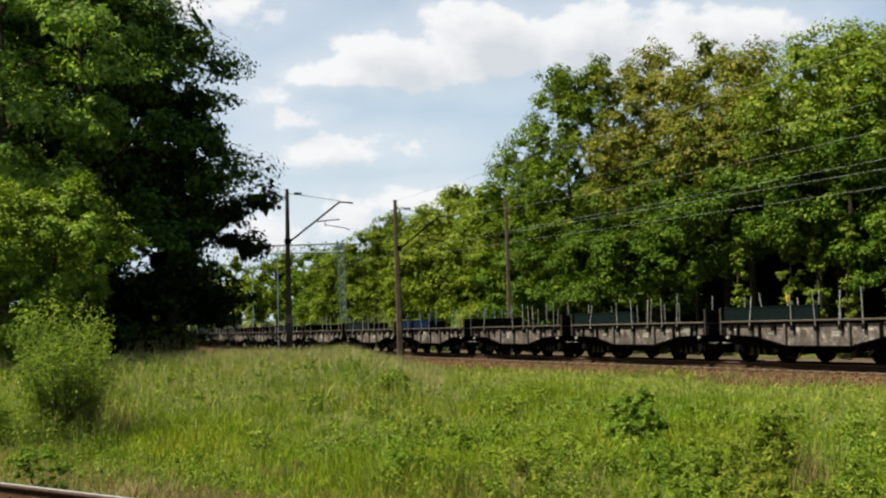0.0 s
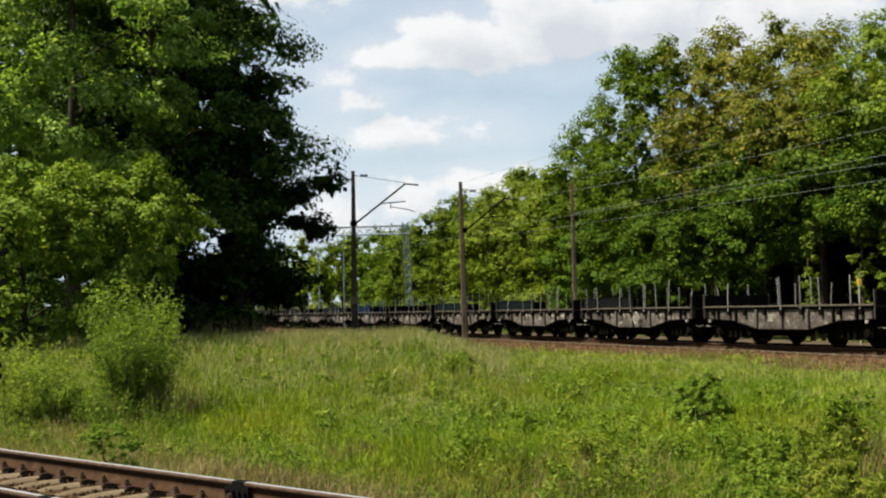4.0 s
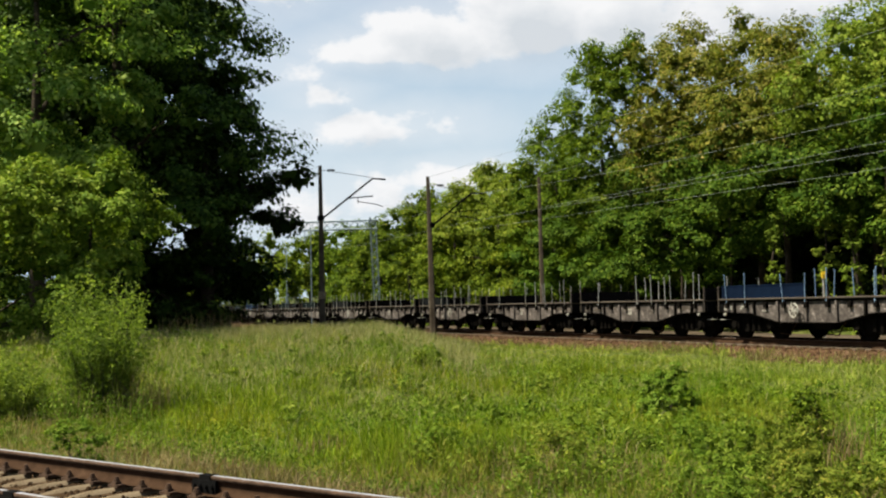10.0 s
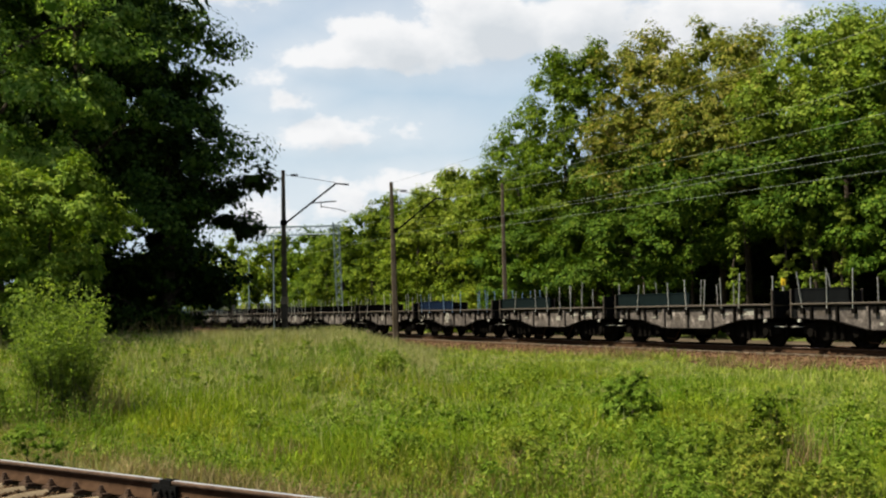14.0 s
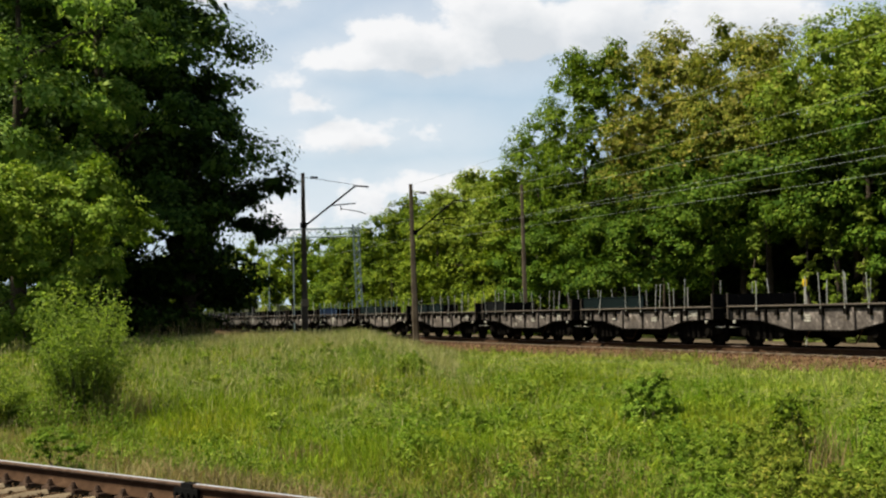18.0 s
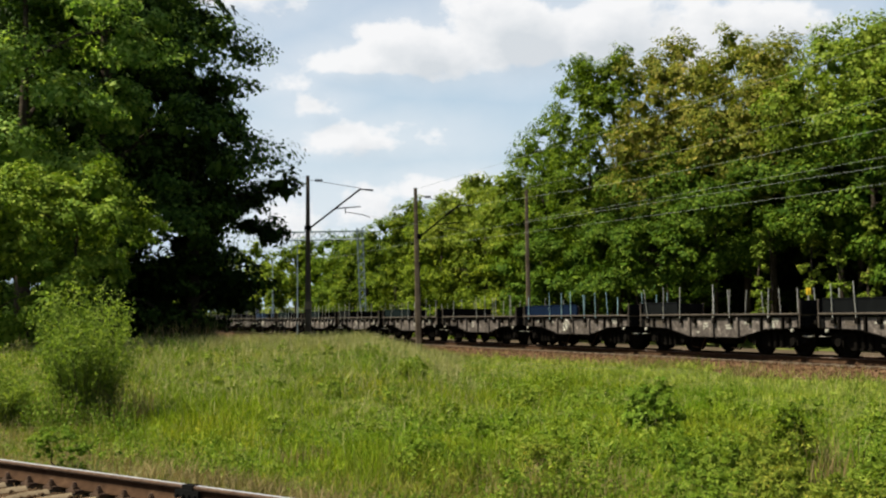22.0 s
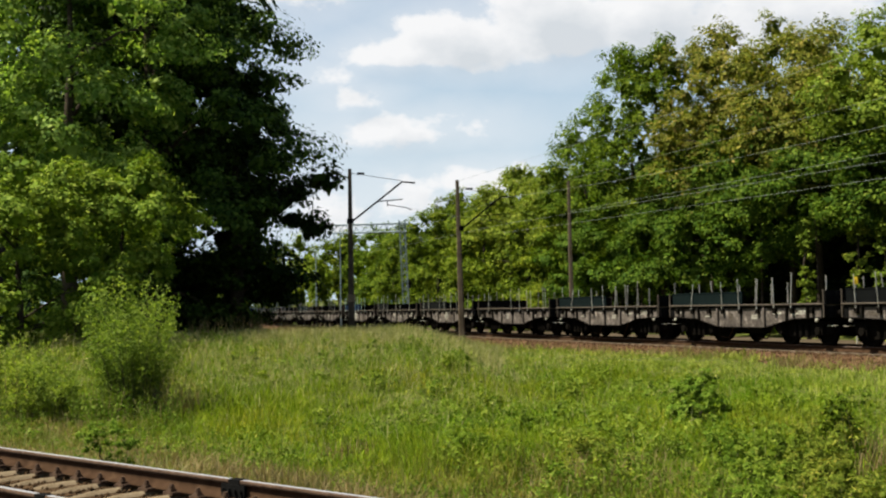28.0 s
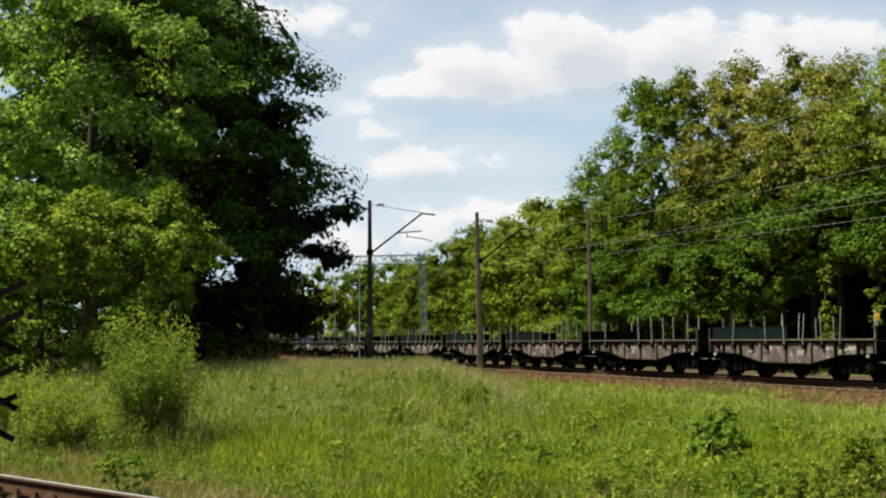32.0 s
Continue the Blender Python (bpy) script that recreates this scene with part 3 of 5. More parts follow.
def shrub(x, y, h, rad, shoots, seed, label):
    """Many upright leafy shoots from one root."""
    r = np.random.default_rng(seed)
    t = new("willow_shrub")
    t.location = (x, y, float(ground_z(x, y)) - 0.04)
    tagged(t, label, "shrub", "shrubs in the meadow")
    q = np.sqrt(r.random(shoots))
    a = r.uniform(0, 6.283, shoots)
    tips = np.stack([rad * q * np.cos(a), rad * q * np.sin(a), h * r.uniform(0.42, 1.0, shoots) * (1 - 0.36 * q ** 2)], 1)
    foot = tips * np.array([0.5, 0.5, 0])
    bm = bmesh.new()
    for k in range(0, shoots, 2):
        m = foot[k] * 0.6 + tips[k] * 0.4
        m[:2] *= 0.8
        tube(bm, [foot[k], m, tips[k]], [0.009, 0.006, 0.002], 3, False)
    tagged(part("stem", bm, M["bark"], t), kind="stuff")
    n = 90
    i = np.repeat(np.arange(shoots), n)
    f = r.uniform(0.06, 1.02, len(i)) ** 0.62
    c = foot[i] * (1 - f)[:, None] + tips[i] * f[:, None]
    c[:, :2] *= (1 - 0.25 * np.sin(f * 3.14))[:, None]
    c += r.normal(0, 0.05, c.shape)
    nrm = unit(r, len(i)) + np.array([0, 0, 0.5])
    v, fc = leaf_quads(c, nrm, 0.075, r, 0.5)
    part("foliage", mesh_from("foliage", v, fc, M["leaf_shoot"]), None, t)
    return t


def stalk_clump(x, y, h, rad, seed):
    """Last year's dry stems, standing together."""
    r = np.random.default_rng(seed)
    n = 120
    q, a = rad * np.sqrt(r.random(n)), r.uniform(0, 6.283, n)
    v, f = blades(x + q * np.cos(a), y + q * np.sin(a), h * r.uniform(0.4, 1.05, n), np.full(n, 0.011), r, 0.4)
    tagged(part("dry_stalk_clump", mesh_from("dry_stalk_clump", v, f, M["stalk"])), "clump of dry brown stalks in the meadow", "weed", kind="stuff")


MAPLE = "tall green maple with dense leafy crown behind the track"
SEEDY = "tall tree with brownish seed-laden crown behind the track"
PALE = "fresh light green tree at the edge of the wood"
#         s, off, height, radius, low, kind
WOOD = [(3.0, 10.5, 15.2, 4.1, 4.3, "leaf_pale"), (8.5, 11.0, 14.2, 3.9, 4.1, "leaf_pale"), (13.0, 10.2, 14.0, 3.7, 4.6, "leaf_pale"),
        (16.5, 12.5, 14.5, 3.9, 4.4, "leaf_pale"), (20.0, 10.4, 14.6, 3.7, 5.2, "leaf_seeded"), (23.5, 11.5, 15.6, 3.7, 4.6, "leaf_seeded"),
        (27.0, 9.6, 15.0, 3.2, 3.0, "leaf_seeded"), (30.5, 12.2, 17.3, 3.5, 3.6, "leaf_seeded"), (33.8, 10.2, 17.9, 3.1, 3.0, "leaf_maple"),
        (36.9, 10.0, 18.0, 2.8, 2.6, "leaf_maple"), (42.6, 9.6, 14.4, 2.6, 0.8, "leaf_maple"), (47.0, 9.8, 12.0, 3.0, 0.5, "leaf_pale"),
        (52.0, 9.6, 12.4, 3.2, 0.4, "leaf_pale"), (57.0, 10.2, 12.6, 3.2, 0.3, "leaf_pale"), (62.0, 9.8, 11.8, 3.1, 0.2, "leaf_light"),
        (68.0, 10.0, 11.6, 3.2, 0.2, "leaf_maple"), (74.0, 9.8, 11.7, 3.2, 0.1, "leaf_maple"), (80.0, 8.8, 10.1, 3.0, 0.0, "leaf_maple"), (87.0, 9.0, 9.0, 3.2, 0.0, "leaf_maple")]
LABELS = {"leaf_maple": MAPLE, "leaf_seeded": SEEDY, "leaf_light": PALE, "leaf_pale": "pale yellow-green tree at the edge of the wood"}


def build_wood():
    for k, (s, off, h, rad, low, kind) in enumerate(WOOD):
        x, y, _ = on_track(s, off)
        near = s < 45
        # pale or seedy tops over green; near trees carry lower shade in that green
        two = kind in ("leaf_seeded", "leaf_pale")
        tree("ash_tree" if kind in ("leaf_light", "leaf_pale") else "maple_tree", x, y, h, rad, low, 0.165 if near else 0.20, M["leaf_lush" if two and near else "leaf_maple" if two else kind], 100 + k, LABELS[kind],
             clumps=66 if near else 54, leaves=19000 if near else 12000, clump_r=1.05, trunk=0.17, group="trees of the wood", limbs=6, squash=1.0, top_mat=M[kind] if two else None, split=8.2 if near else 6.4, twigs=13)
    # low bushes close daylight gaps, most with shade in the leaf colour
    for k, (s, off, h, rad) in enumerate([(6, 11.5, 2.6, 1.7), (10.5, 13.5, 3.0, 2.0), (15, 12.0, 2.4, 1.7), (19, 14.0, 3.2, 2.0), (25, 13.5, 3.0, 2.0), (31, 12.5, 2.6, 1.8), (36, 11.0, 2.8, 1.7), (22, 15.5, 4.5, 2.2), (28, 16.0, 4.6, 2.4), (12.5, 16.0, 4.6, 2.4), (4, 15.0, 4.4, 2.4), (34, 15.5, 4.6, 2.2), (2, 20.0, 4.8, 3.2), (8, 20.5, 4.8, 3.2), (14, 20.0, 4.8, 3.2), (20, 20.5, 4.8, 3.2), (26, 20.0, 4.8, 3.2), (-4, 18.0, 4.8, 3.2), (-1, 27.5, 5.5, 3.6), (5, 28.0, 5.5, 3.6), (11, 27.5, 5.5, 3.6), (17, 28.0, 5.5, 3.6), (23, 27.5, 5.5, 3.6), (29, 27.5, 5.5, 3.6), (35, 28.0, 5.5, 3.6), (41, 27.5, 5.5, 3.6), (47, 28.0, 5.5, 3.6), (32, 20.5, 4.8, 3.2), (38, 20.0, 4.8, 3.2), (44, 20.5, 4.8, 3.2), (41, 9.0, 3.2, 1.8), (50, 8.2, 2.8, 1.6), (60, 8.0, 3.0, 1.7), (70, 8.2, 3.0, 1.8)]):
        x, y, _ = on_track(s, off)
        tree("hazel_bush", x, y, h, rad, -0.3, 0.2 if off < 17 else 0.5, M["leaf_maple" if s > 40 and off < 12 else "leaf_shaded"], 150 + k, "shaded green bush under the trees of the wood", clumps=20, leaves=2600 if off < 17 else 1800, clump_r=0.7, trunk=0.05, category="bush", group="bushes of the wood", limbs=2, twigs=8)
    # the front row of younger maples, leafy almost to the ground
    for k, (s, off, h, rad, low) in enumerate([(4.0, 8.9, 7.6, 2.5, 2.4), (9.0, 9.3, 7.0, 2.4, 2.8), (13.5, 9.0, 8.6, 2.4, 5.0), (18.0, 8.8, 9.2, 2.5, 5.5), (22.3, 8.8, 8.2, 2.3, 4.0), (25.8, 8.3, 7.4, 2.3, 2.6), (29.5, 8.8, 8.3, 2.4, 2.2), (33.0, 8.4, 7.4, 2.2, 2.0), (36.6, 8.5, 8.0, 2.3, 1.7), (40.2, 8.4, 7.6, 2.2, 1.2), (45.2, 8.3, 7.8, 1.7, 0.5)]):
        x, y, _ = on_track(s, off)
        tree("maple_sapling", x, y, h, rad, low, 0.16, M["leaf_lush" if k < 10 else "leaf_light"], 170 + k, "young deep green maple at the edge of the wood" if k < 10 else "slim fresh green sapling at the edge of the wood", clumps=23, leaves=9000, clump_r=1.02, trunk=0.08, group="young maples", limbs=4, squash=0.7, twigs=11)
    # ivy-clad stems in the gap of the front row
    for k, (s, off, h, rad) in enumerate([(12.2, 7.6, 6.2, 0.32), (13.6, 7.4, 6.6, 0.36), (17.0, 7.5, 6.0, 0.26), (10.6, 7.8, 5.8, 0.3)]):
        x, y, _ = on_track(s, off)
        tree("ash_sapling", x, y, h, rad, 0.1, 0.10, M["leaf_pale"], 190 + k, "slim ivy-clad stem at the edge of the wood", clumps=40, leaves=2600, clump_r=0.22, trunk=0.09, group="young maples", limbs=3, squash=1.1, twigs=8, core=1.6)
    # the second row, which closes the wood, shade put into its leaf colour
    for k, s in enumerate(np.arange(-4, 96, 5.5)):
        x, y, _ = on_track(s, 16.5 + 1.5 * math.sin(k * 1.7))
        tree("maple_tree", x, y, 12.5 + 1.0 * math.sin(k * 2.3) - 0.03 * s, 3.9, 0.4, 0.42, M["leaf_shaded"], 200 + k, "tree deep in the wood, coloured as in shade", clumps=50, leaves=3000, clump_r=1.6, trunk=0.2, group="trees of the wood", limbs=2, twigs=9)
    # the third row, added so no daylight gets through, shade in its leaf colour
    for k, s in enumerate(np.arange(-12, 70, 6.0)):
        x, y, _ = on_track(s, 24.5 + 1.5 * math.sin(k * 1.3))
        tree("maple_tree", x, y, 11.0 + 1.0 * math.sin(k * 2.9), 4.4, -0.5, 0.6, M["leaf_shaded"], 250 + k, "tree in the depth of the wood, coloured as in shade", clumps=44, leaves=2200, clump_r=1.7, trunk=0.2, group="trees of the wood", limbs=2, twigs=8)


build_wood()


def build_far_trees():
    for k, (x, y, h, rad) in enumerate([(-43, 150, 8.7, 4.5), (-36, 156, 10.4, 4.5), (-30, 148, 10.8, 4.0), (-25, 150, 11.8, 4.0), (-19.5, 146, 11.6, 3.8), (-14, 140, 11.0, 3.8), (-50, 160, 9.1, 5), (-10.5, 133, 10.4, 3.3),
                                        (-58, 150, 9.4, 5), (-66, 152, 9.4, 5), (-33, 168, 9.6, 6), (-21, 168, 9.8, 6), (-45, 175, 9.6, 6)]):
        tree("linden_tree", x, y, h, rad, -0.4, 0.30, M["leaf_maple" if k in (4, 5, 10) else "leaf_light"], 300 + k, "distant bushy green tree beyond the line", clumps=64, leaves=6000, squash=1.1, clump_r=1.15, trunk=0.22, group="distant trees", limbs=2, twigs=9)


build_far_trees()


def weed_clump(name, x, y, h, rad, stems, seed, label, mat="leaf_weed", leaf=0.075, slim=0.42, pairs=11):
    """Upright leafy stems from one root, leaves hanging a little at their tips."""
    r = np.random.default_rng(seed)
    t = new(name)
    t.location = (x, y, float(ground_z(x, y)) - 0.03)
    tagged(t, label, "weed")
    q, a = rad * np.sqrt(r.random(stems)), r.uniform(0, 6.283, stems)
    foot = np.stack([0.55 * q * np.cos(a), 0.55 * q * np.sin(a), np.zeros(stems)], 1)
    tip = np.stack([q * np.cos(a), q * np.sin(a), h * r.uniform(0.55, 1.0, stems) * (1 - 0.3 * (q / rad) ** 2)], 1) + r.normal(0, 0.02, (stems, 3))
    bm = bmesh.new()
    for k in range(stems):
        tube(bm, [foot[k], foot[k] * 0.35 + tip[k] * 0.65, tip[k]], [0.006, 0.004, 0.002], 3, False)
    tagged(part("stem", bm, M["stalk"], t), kind="stuff")
    n = pairs * 2
    i = np.repeat(np.arange(stems), n)
    f = np.tile((np.arange(n) // 2 + 1) / pairs, stems) * r.uniform(0.93, 1.04, len(i))
    d = np.tile(np.arange(n) % 2 * math.pi + (np.arange(n) // 2) * 1.57, stems) + r.uniform(-0.5, 0.5, len(i)) + a[i]
    out = np.stack([np.cos(d), np.sin(d), np.zeros(len(i))], 1)
    size = leaf * (1.2 - 0.55 * f)
    c = foot[i] * (1 - f)[:, None] + tip[i] * f[:, None] + out * (0.6 * size)[:, None]
    nrm = 0.75 * out + np.array([0, 0, 0.45]) + r.normal(0, 0.45, (len(i), 3))
    v, fc = leaf_quads(c, nrm, size, r, slim)
    part("foliage", mesh_from("foliage", v, fc, M[mat]), None, t)
    return t


def build_left_trees():
    # large lime, its shaded side put into the leaf colour
    tree("lime_tree", -14.7, 50.0, 22.5, 6.4, -1.6, 0.20, M["leaf_half_shaded"], 401, "large dense broad-leaved tree at the rise, coloured as in shade", clumps=140, leaves=60000, clump_r=1.75, trunk=0.34, shape=0.74, limbs=12, squash=0.42, lobe=0.5, twigs=14)
    # two limes added behind to close sky gaps, shade in their leaf colour
    tree("lime_tree", -16.6, 56.5, 22.0, 5.8, -1.0, 0.5, M["leaf_shaded"], 416, "tall tree in shade colour, filling gaps close behind the large one", clumps=100, leaves=18000, clump_r=1.9, trunk=0.3, shape=0.6, limbs=3, twigs=9)
    tree("lime_tree", -21.0, 58.0, 21.0, 5.4, -3.0, 0.5, M["leaf_shaded"], 419, "tree in shade colour, filling gaps deep behind the sunlit one", clumps=80, leaves=11000, clump_r=1.9, trunk=0.3, shape=0.7, limbs=3, twigs=9)
    # front lime, its sunlight put into the leaf colour
    tree("lime_tree", -15.9, 44.0, 20.0, 5.0, 4.2, 0.185, M["leaf_sunlit"], 402, "tall leafy tree coloured as sunlit, standing behind the bright bush", clumps=90, leaves=42000, clump_r=1.35, trunk=0.26, shape=0.75, limbs=9, squash=0.6, twigs=13)
    tree("elder_bush", -13.7, 34.0, 5.9, 3.2, -0.2, 0.13, M["leaf_bush"], 403, "big sunlit yellow-green bush before the dark tree", clumps=62, leaves=28000, clump_r=0.85, trunk=0.1, category="bush", shape=1.0, limbs=8, squash=0.8, lobe=1.6, twigs=12)
    # crown starts high: the dark trees behind stand in for its shaded foot
    tree("elder_bush", -11.1, 35.2, 5.9, 2.2, 2.2, 0.13, M["leaf_bush"], 417, "sunlit yellow-green bush, dark at its foot, before the dark tree", clumps=34, leaves=13000, clump_r=0.75, trunk=0.08, category="bush", shape=1.0, limbs=6, squash=0.8, lobe=1.5, twigs=12)
    tree("elder_bush", -17.4, 32.6, 5.2, 3.2, -0.2, 0.17, M["leaf_bush"], 404, "sunlit green bush at the wood's edge", clumps=50, leaves=15000, clump_r=0.8, trunk=0.09, category="bush", shape=0.85, limbs=5, squash=0.8, lobe=1.4)
    shrub(-7.05, 23.0, 3.05, 1.15, 190, 405, "broad feathery light green shrub in the tall grass")
    shrub(-8.5, 22.3, 1.45, 0.9, 90, 406, "low feathery light green shrub in the grass")
    shrub(-10.3, 24.5, 1.7, 1.0, 90, 412, "low light green shrub under the bright bush")
    stalk_clump(-6.1, 22.6, 1.0, 0.5, 434)
    for k, (x, y, h, rad) in enumerate([(-9.3, 43.0, 1.25, 0.8), (-8.4, 43.6, 1.05, 0.8), (-10.4, 42.6, 1.1, 0.7)]):
        stalk_clump(x, y, h, rad, 440 + k)
    weed_clump("goldenrod_clump", -7.25, 21.75, 1.05, 0.7, 46, 435, "loose green leafy weeds before the feathery shrub", "leaf_herb", 0.085, 0.5)
    weed_clump("goldenrod_clump", -6.2, 21.9, 0.8, 0.6, 36, 436, "loose green leafy weeds before the feathery shrub", "leaf_herb", 0.085, 0.5)
    weed_clump("goldenrod_clump", -8.95, 21.9, 1.25, 0.45, 30, 418, "yellow-green leafy weeds beside the feathery shrub", "leaf_shoot", 0.10, 0.5)
    tree("nettle_clump", 3.15, 20.3, 1.2, 0.4, 0.05, 0.085, M["leaf_bush"], 407, "lush dark green weed clump standing in the meadow", clumps=26, leaves=2600, clump_r=0.2, trunk=0.012, category="weed", limbs=3, squash=0.9, lobe=1.6, twigs=8, slim=0.6, core=1.3)
    tree("nettle_clump", 3.85, 14.3, 1.22, 0.24, 0.05, 0.062, M["leaf_maple"], 408, "upright dark green weed in the meadow", clumps=22, leaves=1500, clump_r=0.12, trunk=0.012, category="weed", limbs=3, squash=1.0, lobe=1.6, twigs=8, slim=0.6, core=1.3)
    for k, (x, y, h, rad, n) in enumerate([(2.85, 13.6, 0.78, 0.45, 70), (3.4, 13.4, 0.88, 0.45, 75), (2.6, 12.3, 0.58, 0.4, 60), (3.2, 12.2, 0.7, 0.45, 70), (2.35, 11.2, 0.46, 0.36, 56), (3.0, 11.0, 0.55, 0.42, 66), (4.3, 12.7, 0.6, 0.4, 56), (3.7, 11.6, 0.55, 0.4, 60), (2.9, 16.2, 0.62, 0.4, 40), (1.0, 15.6, 0.56, 0.35, 36), (-0.5, 16.4, 0.5, 0.35, 36), (4.6, 17.8, 0.62, 0.45, 44)]):
        tree("goldenrod_clump", x, y, h, rad, 0.05, 0.066, M["leaf_weed" if k % 2 else "leaf_herb"], 420 + k, "yellow-green leafy goldenrod near the track" if k < 8 else "loose leafy goldenrod standing in the meadow grass", clumps=n // 2, leaves=n * 30, clump_r=0.12, trunk=0.012, category="weed", limbs=3, squash=2.0, lobe=2.2, twigs=7, slim=0.42, core=1.2)
    stalk_clump(4.25, 14.2, 0.95, 0.34, 413)
    stalk_clump(-2.2, 17.0, 0.45, 0.4, 414)
    for k, s in enumerate((3.5, 8.2, 9.4, 15.0)):
        x, y, _ = on_track(s, -3.3)
        stalk_clump(x, y, 0.55, 0.5, 430 + k)
    # added to fill out the large lime's lower crown, shade in its colour
    tree("lime_tree", -11.5, 52.5, 13.6, 2.9, 0.6, 0.24, M["leaf_shaded"], 415, "smaller tree in shade colour, filling out the large one", clumps=60, leaves=14000, clump_r=1.1, trunk=0.3, limbs=3, twigs=9)
    tree("nettle_clump", -4.72, 14.3, 0.62, 0.38, 0.0, 0.042, M["leaf_herb"], 410, "small dark bush beside the near rail", clumps=30, leaves=2600, clump_r=0.10, trunk=0.012, category="weed", limbs=3, squash=1.0, lobe=0.6, twigs=8, slim=0.6, core=1.3)


build_left_trees()


# ---------- grass ----------
def field_points(r, n, near, far, power=1.6):
    d = near + (far - near) * r.random(n) ** power
    b = r.uniform(-0.46, 0.47, n)
    x, y = b * d, d
    off, s = track_off(x, y)
    q = (x - NEAR_P[0]) * NEAR_N[0] + (y - NEAR_P[1]) * NEAR_N[1]
    keep = (off < -2.3 + r.normal(0, 0.36, n) + 0.25 * np.sin(s * 0.9)) & (q > 0.75)
    return x[keep], y[keep]


def build_grass():
    r = np.random.default_rng(21)
    cx, cy = field_points(r, 62000, 9, 82, 1.5)
    lump = np.sin(cx * 0.7 + 2) * np.sin(cy * 0.5) + 0.7 * np.sin(cx * 2.1 + cy) * np.sin(1.3 * cy + 0.7 * cx) + 0.5 * np.sin(3.7 * cx - 2.9 * cy)
    ch = (0.19 + 0.085 * lump) * r.uniform(0.55, 1.5, len(cx))
    off, s = track_off(cx, cy)
    ch = np.clip(ch * (0.85 + 0.35 * smooth01(-off, 4, 12)), 0.06, 0.5) + 0.14 * (1 - smooth01(-off, 2.4, 3.4))
    k = 7
    i = np.repeat(np.arange(len(cx)), k)
    sp = (0.03 + 0.28 * ch[i]) * np.sqrt(r.random(len(i)))
    a = r.uniform(0, 6.283, len(i))
    x, y = cx[i] + sp * np.cos(a), cy[i] + sp * np.sin(a)
    q = (cx - NEAR_P[0]) * NEAR_N[0] + (cy - NEAR_P[1]) * NEAR_N[1]
    ch = ch * (0.55 + 0.45 * smooth01(q, 1.5, 6))
    dull = (q < 4.0 + 1.3 * np.sin(cx * 0.7 + 1) + r.normal(0, 1.0, len(cx))) & (cx < 2.2 + r.normal(0, 1.2, len(cx)))
    fresh = off > -9.0 + 2.0 * np.sin(cx * 0.4) + r.normal(0, 1.5, len(cx))
    v, f = blades(x, y, ch[i] * r.uniform(0.45, 1.1, len(i)), 0.006 + 0.00046 * y, r, 0.7)
    tagged(part("meadow_grass", mesh_from("meadow_grass", v, f, [M["grass"], M["grass_olive"], M["grass_fresh"]], np.where(dull, 1, np.where(fresh, 2, 0))[i]), None), "lush uneven green meadow grass between the two lines", "grass", kind="stuff")
    x, y = field_points(r, 130000, 16, 70, 1.0)
    keep = (-x / y > 0.02 + r.normal(0, 0.04, len(x))) & (y > 25 + r.normal(0, 2.5, len(x))) & (y < 47) | (r.random(len(x)) < 0.05)
    x, y = x[keep], y[keep]
    # thickest along the crest, and thin dry tufts down by the single line
    ey = r.uniform(33, 47, 17000)
    ex = -ey * r.uniform(0.0, 0.22, len(ey)) ** 1.0
    ok = track_off(ex, ey)[0] < -4.5
    lx, ly = field_points(r, 11000, 9.5, 22, 1.2)
    q = (lx - NEAR_P[0]) * NEAR_N[0] + (ly - NEAR_P[1]) * NEAR_N[1]
    low = (q < 3.6 + 1.2 * np.sin(lx * 0.9) + r.normal(0, 0.8, len(lx))) & (lx < 2.5 + r.normal(0, 0.8, len(lx)))
    n0 = len(x) + int(ok.sum())
    x, y = np.concatenate([x, ex[ok], lx[low]]), np.concatenate([y, ey[ok], ly[low]])
    hs = r.uniform(0.2, 0.58, len(x))
    hs[n0:] *= 0.5
    v, f = blades(x, y, hs, 0.004 + 0.00026 * y, r, 0.6)
    tagged(part("seed_grass", mesh_from("seed_grass", v, f, M["grass_dry"]), None), "tall pale grass gone to seed on the rise", "grass", kind="stuff")
    # verge beyond the main line
    n = 7000
    ss, oo = r.uniform(-6, 60, n), 10.2 + 2.6 * r.random(n) ** 1.2
    px = np.interp(ss, S_GRID, TX) + oo * np.cos(np.interp(ss, S_GRID, PSI))
    py = np.interp(ss, S_GRID, TY) + oo * np.sin(np.interp(ss, S_GRID, PSI))
    v, f = blades(px, py, r.uniform(0.1, 0.45, n), np.full(n, 0.05), r, 0.6)
    tagged(part("verge_grass", mesh_from("verge_grass", v, f, M["grass"]), None), "rough green verge between the line and the wood", "grass", kind="stuff")
    # dry stems along the foot of the ballast
    n = 5200
    ss = r.uniform(-6, 46, n)
    oo = -2.45 + r.normal(0, 0.34, n) + 0.25 * np.sin(ss * 0.9)
    keep = np.sin(ss * 1.7 + 0.6) + 0.8 * np.sin(ss * 0.6) + r.normal(0, 0.5, n) > 0.1
    ss, oo = ss[keep], oo[keep]
    px = np.interp(ss, S_GRID, TX) + oo * np.cos(np.interp(ss, S_GRID, PSI))
    py = np.interp(ss, S_GRID, TY) + oo * np.sin(np.interp(ss, S_GRID, PSI))
    v, f = blades(px, py, r.uniform(0.14, 0.5, len(px)), np.full(len(px), 0.017), r, 0.6)
    tagged(part("dry_fringe", mesh_from("dry_fringe", v, f, M["stalk"]), None), "dry brown stems along the foot of the ballast", "grass", kind="stuff")
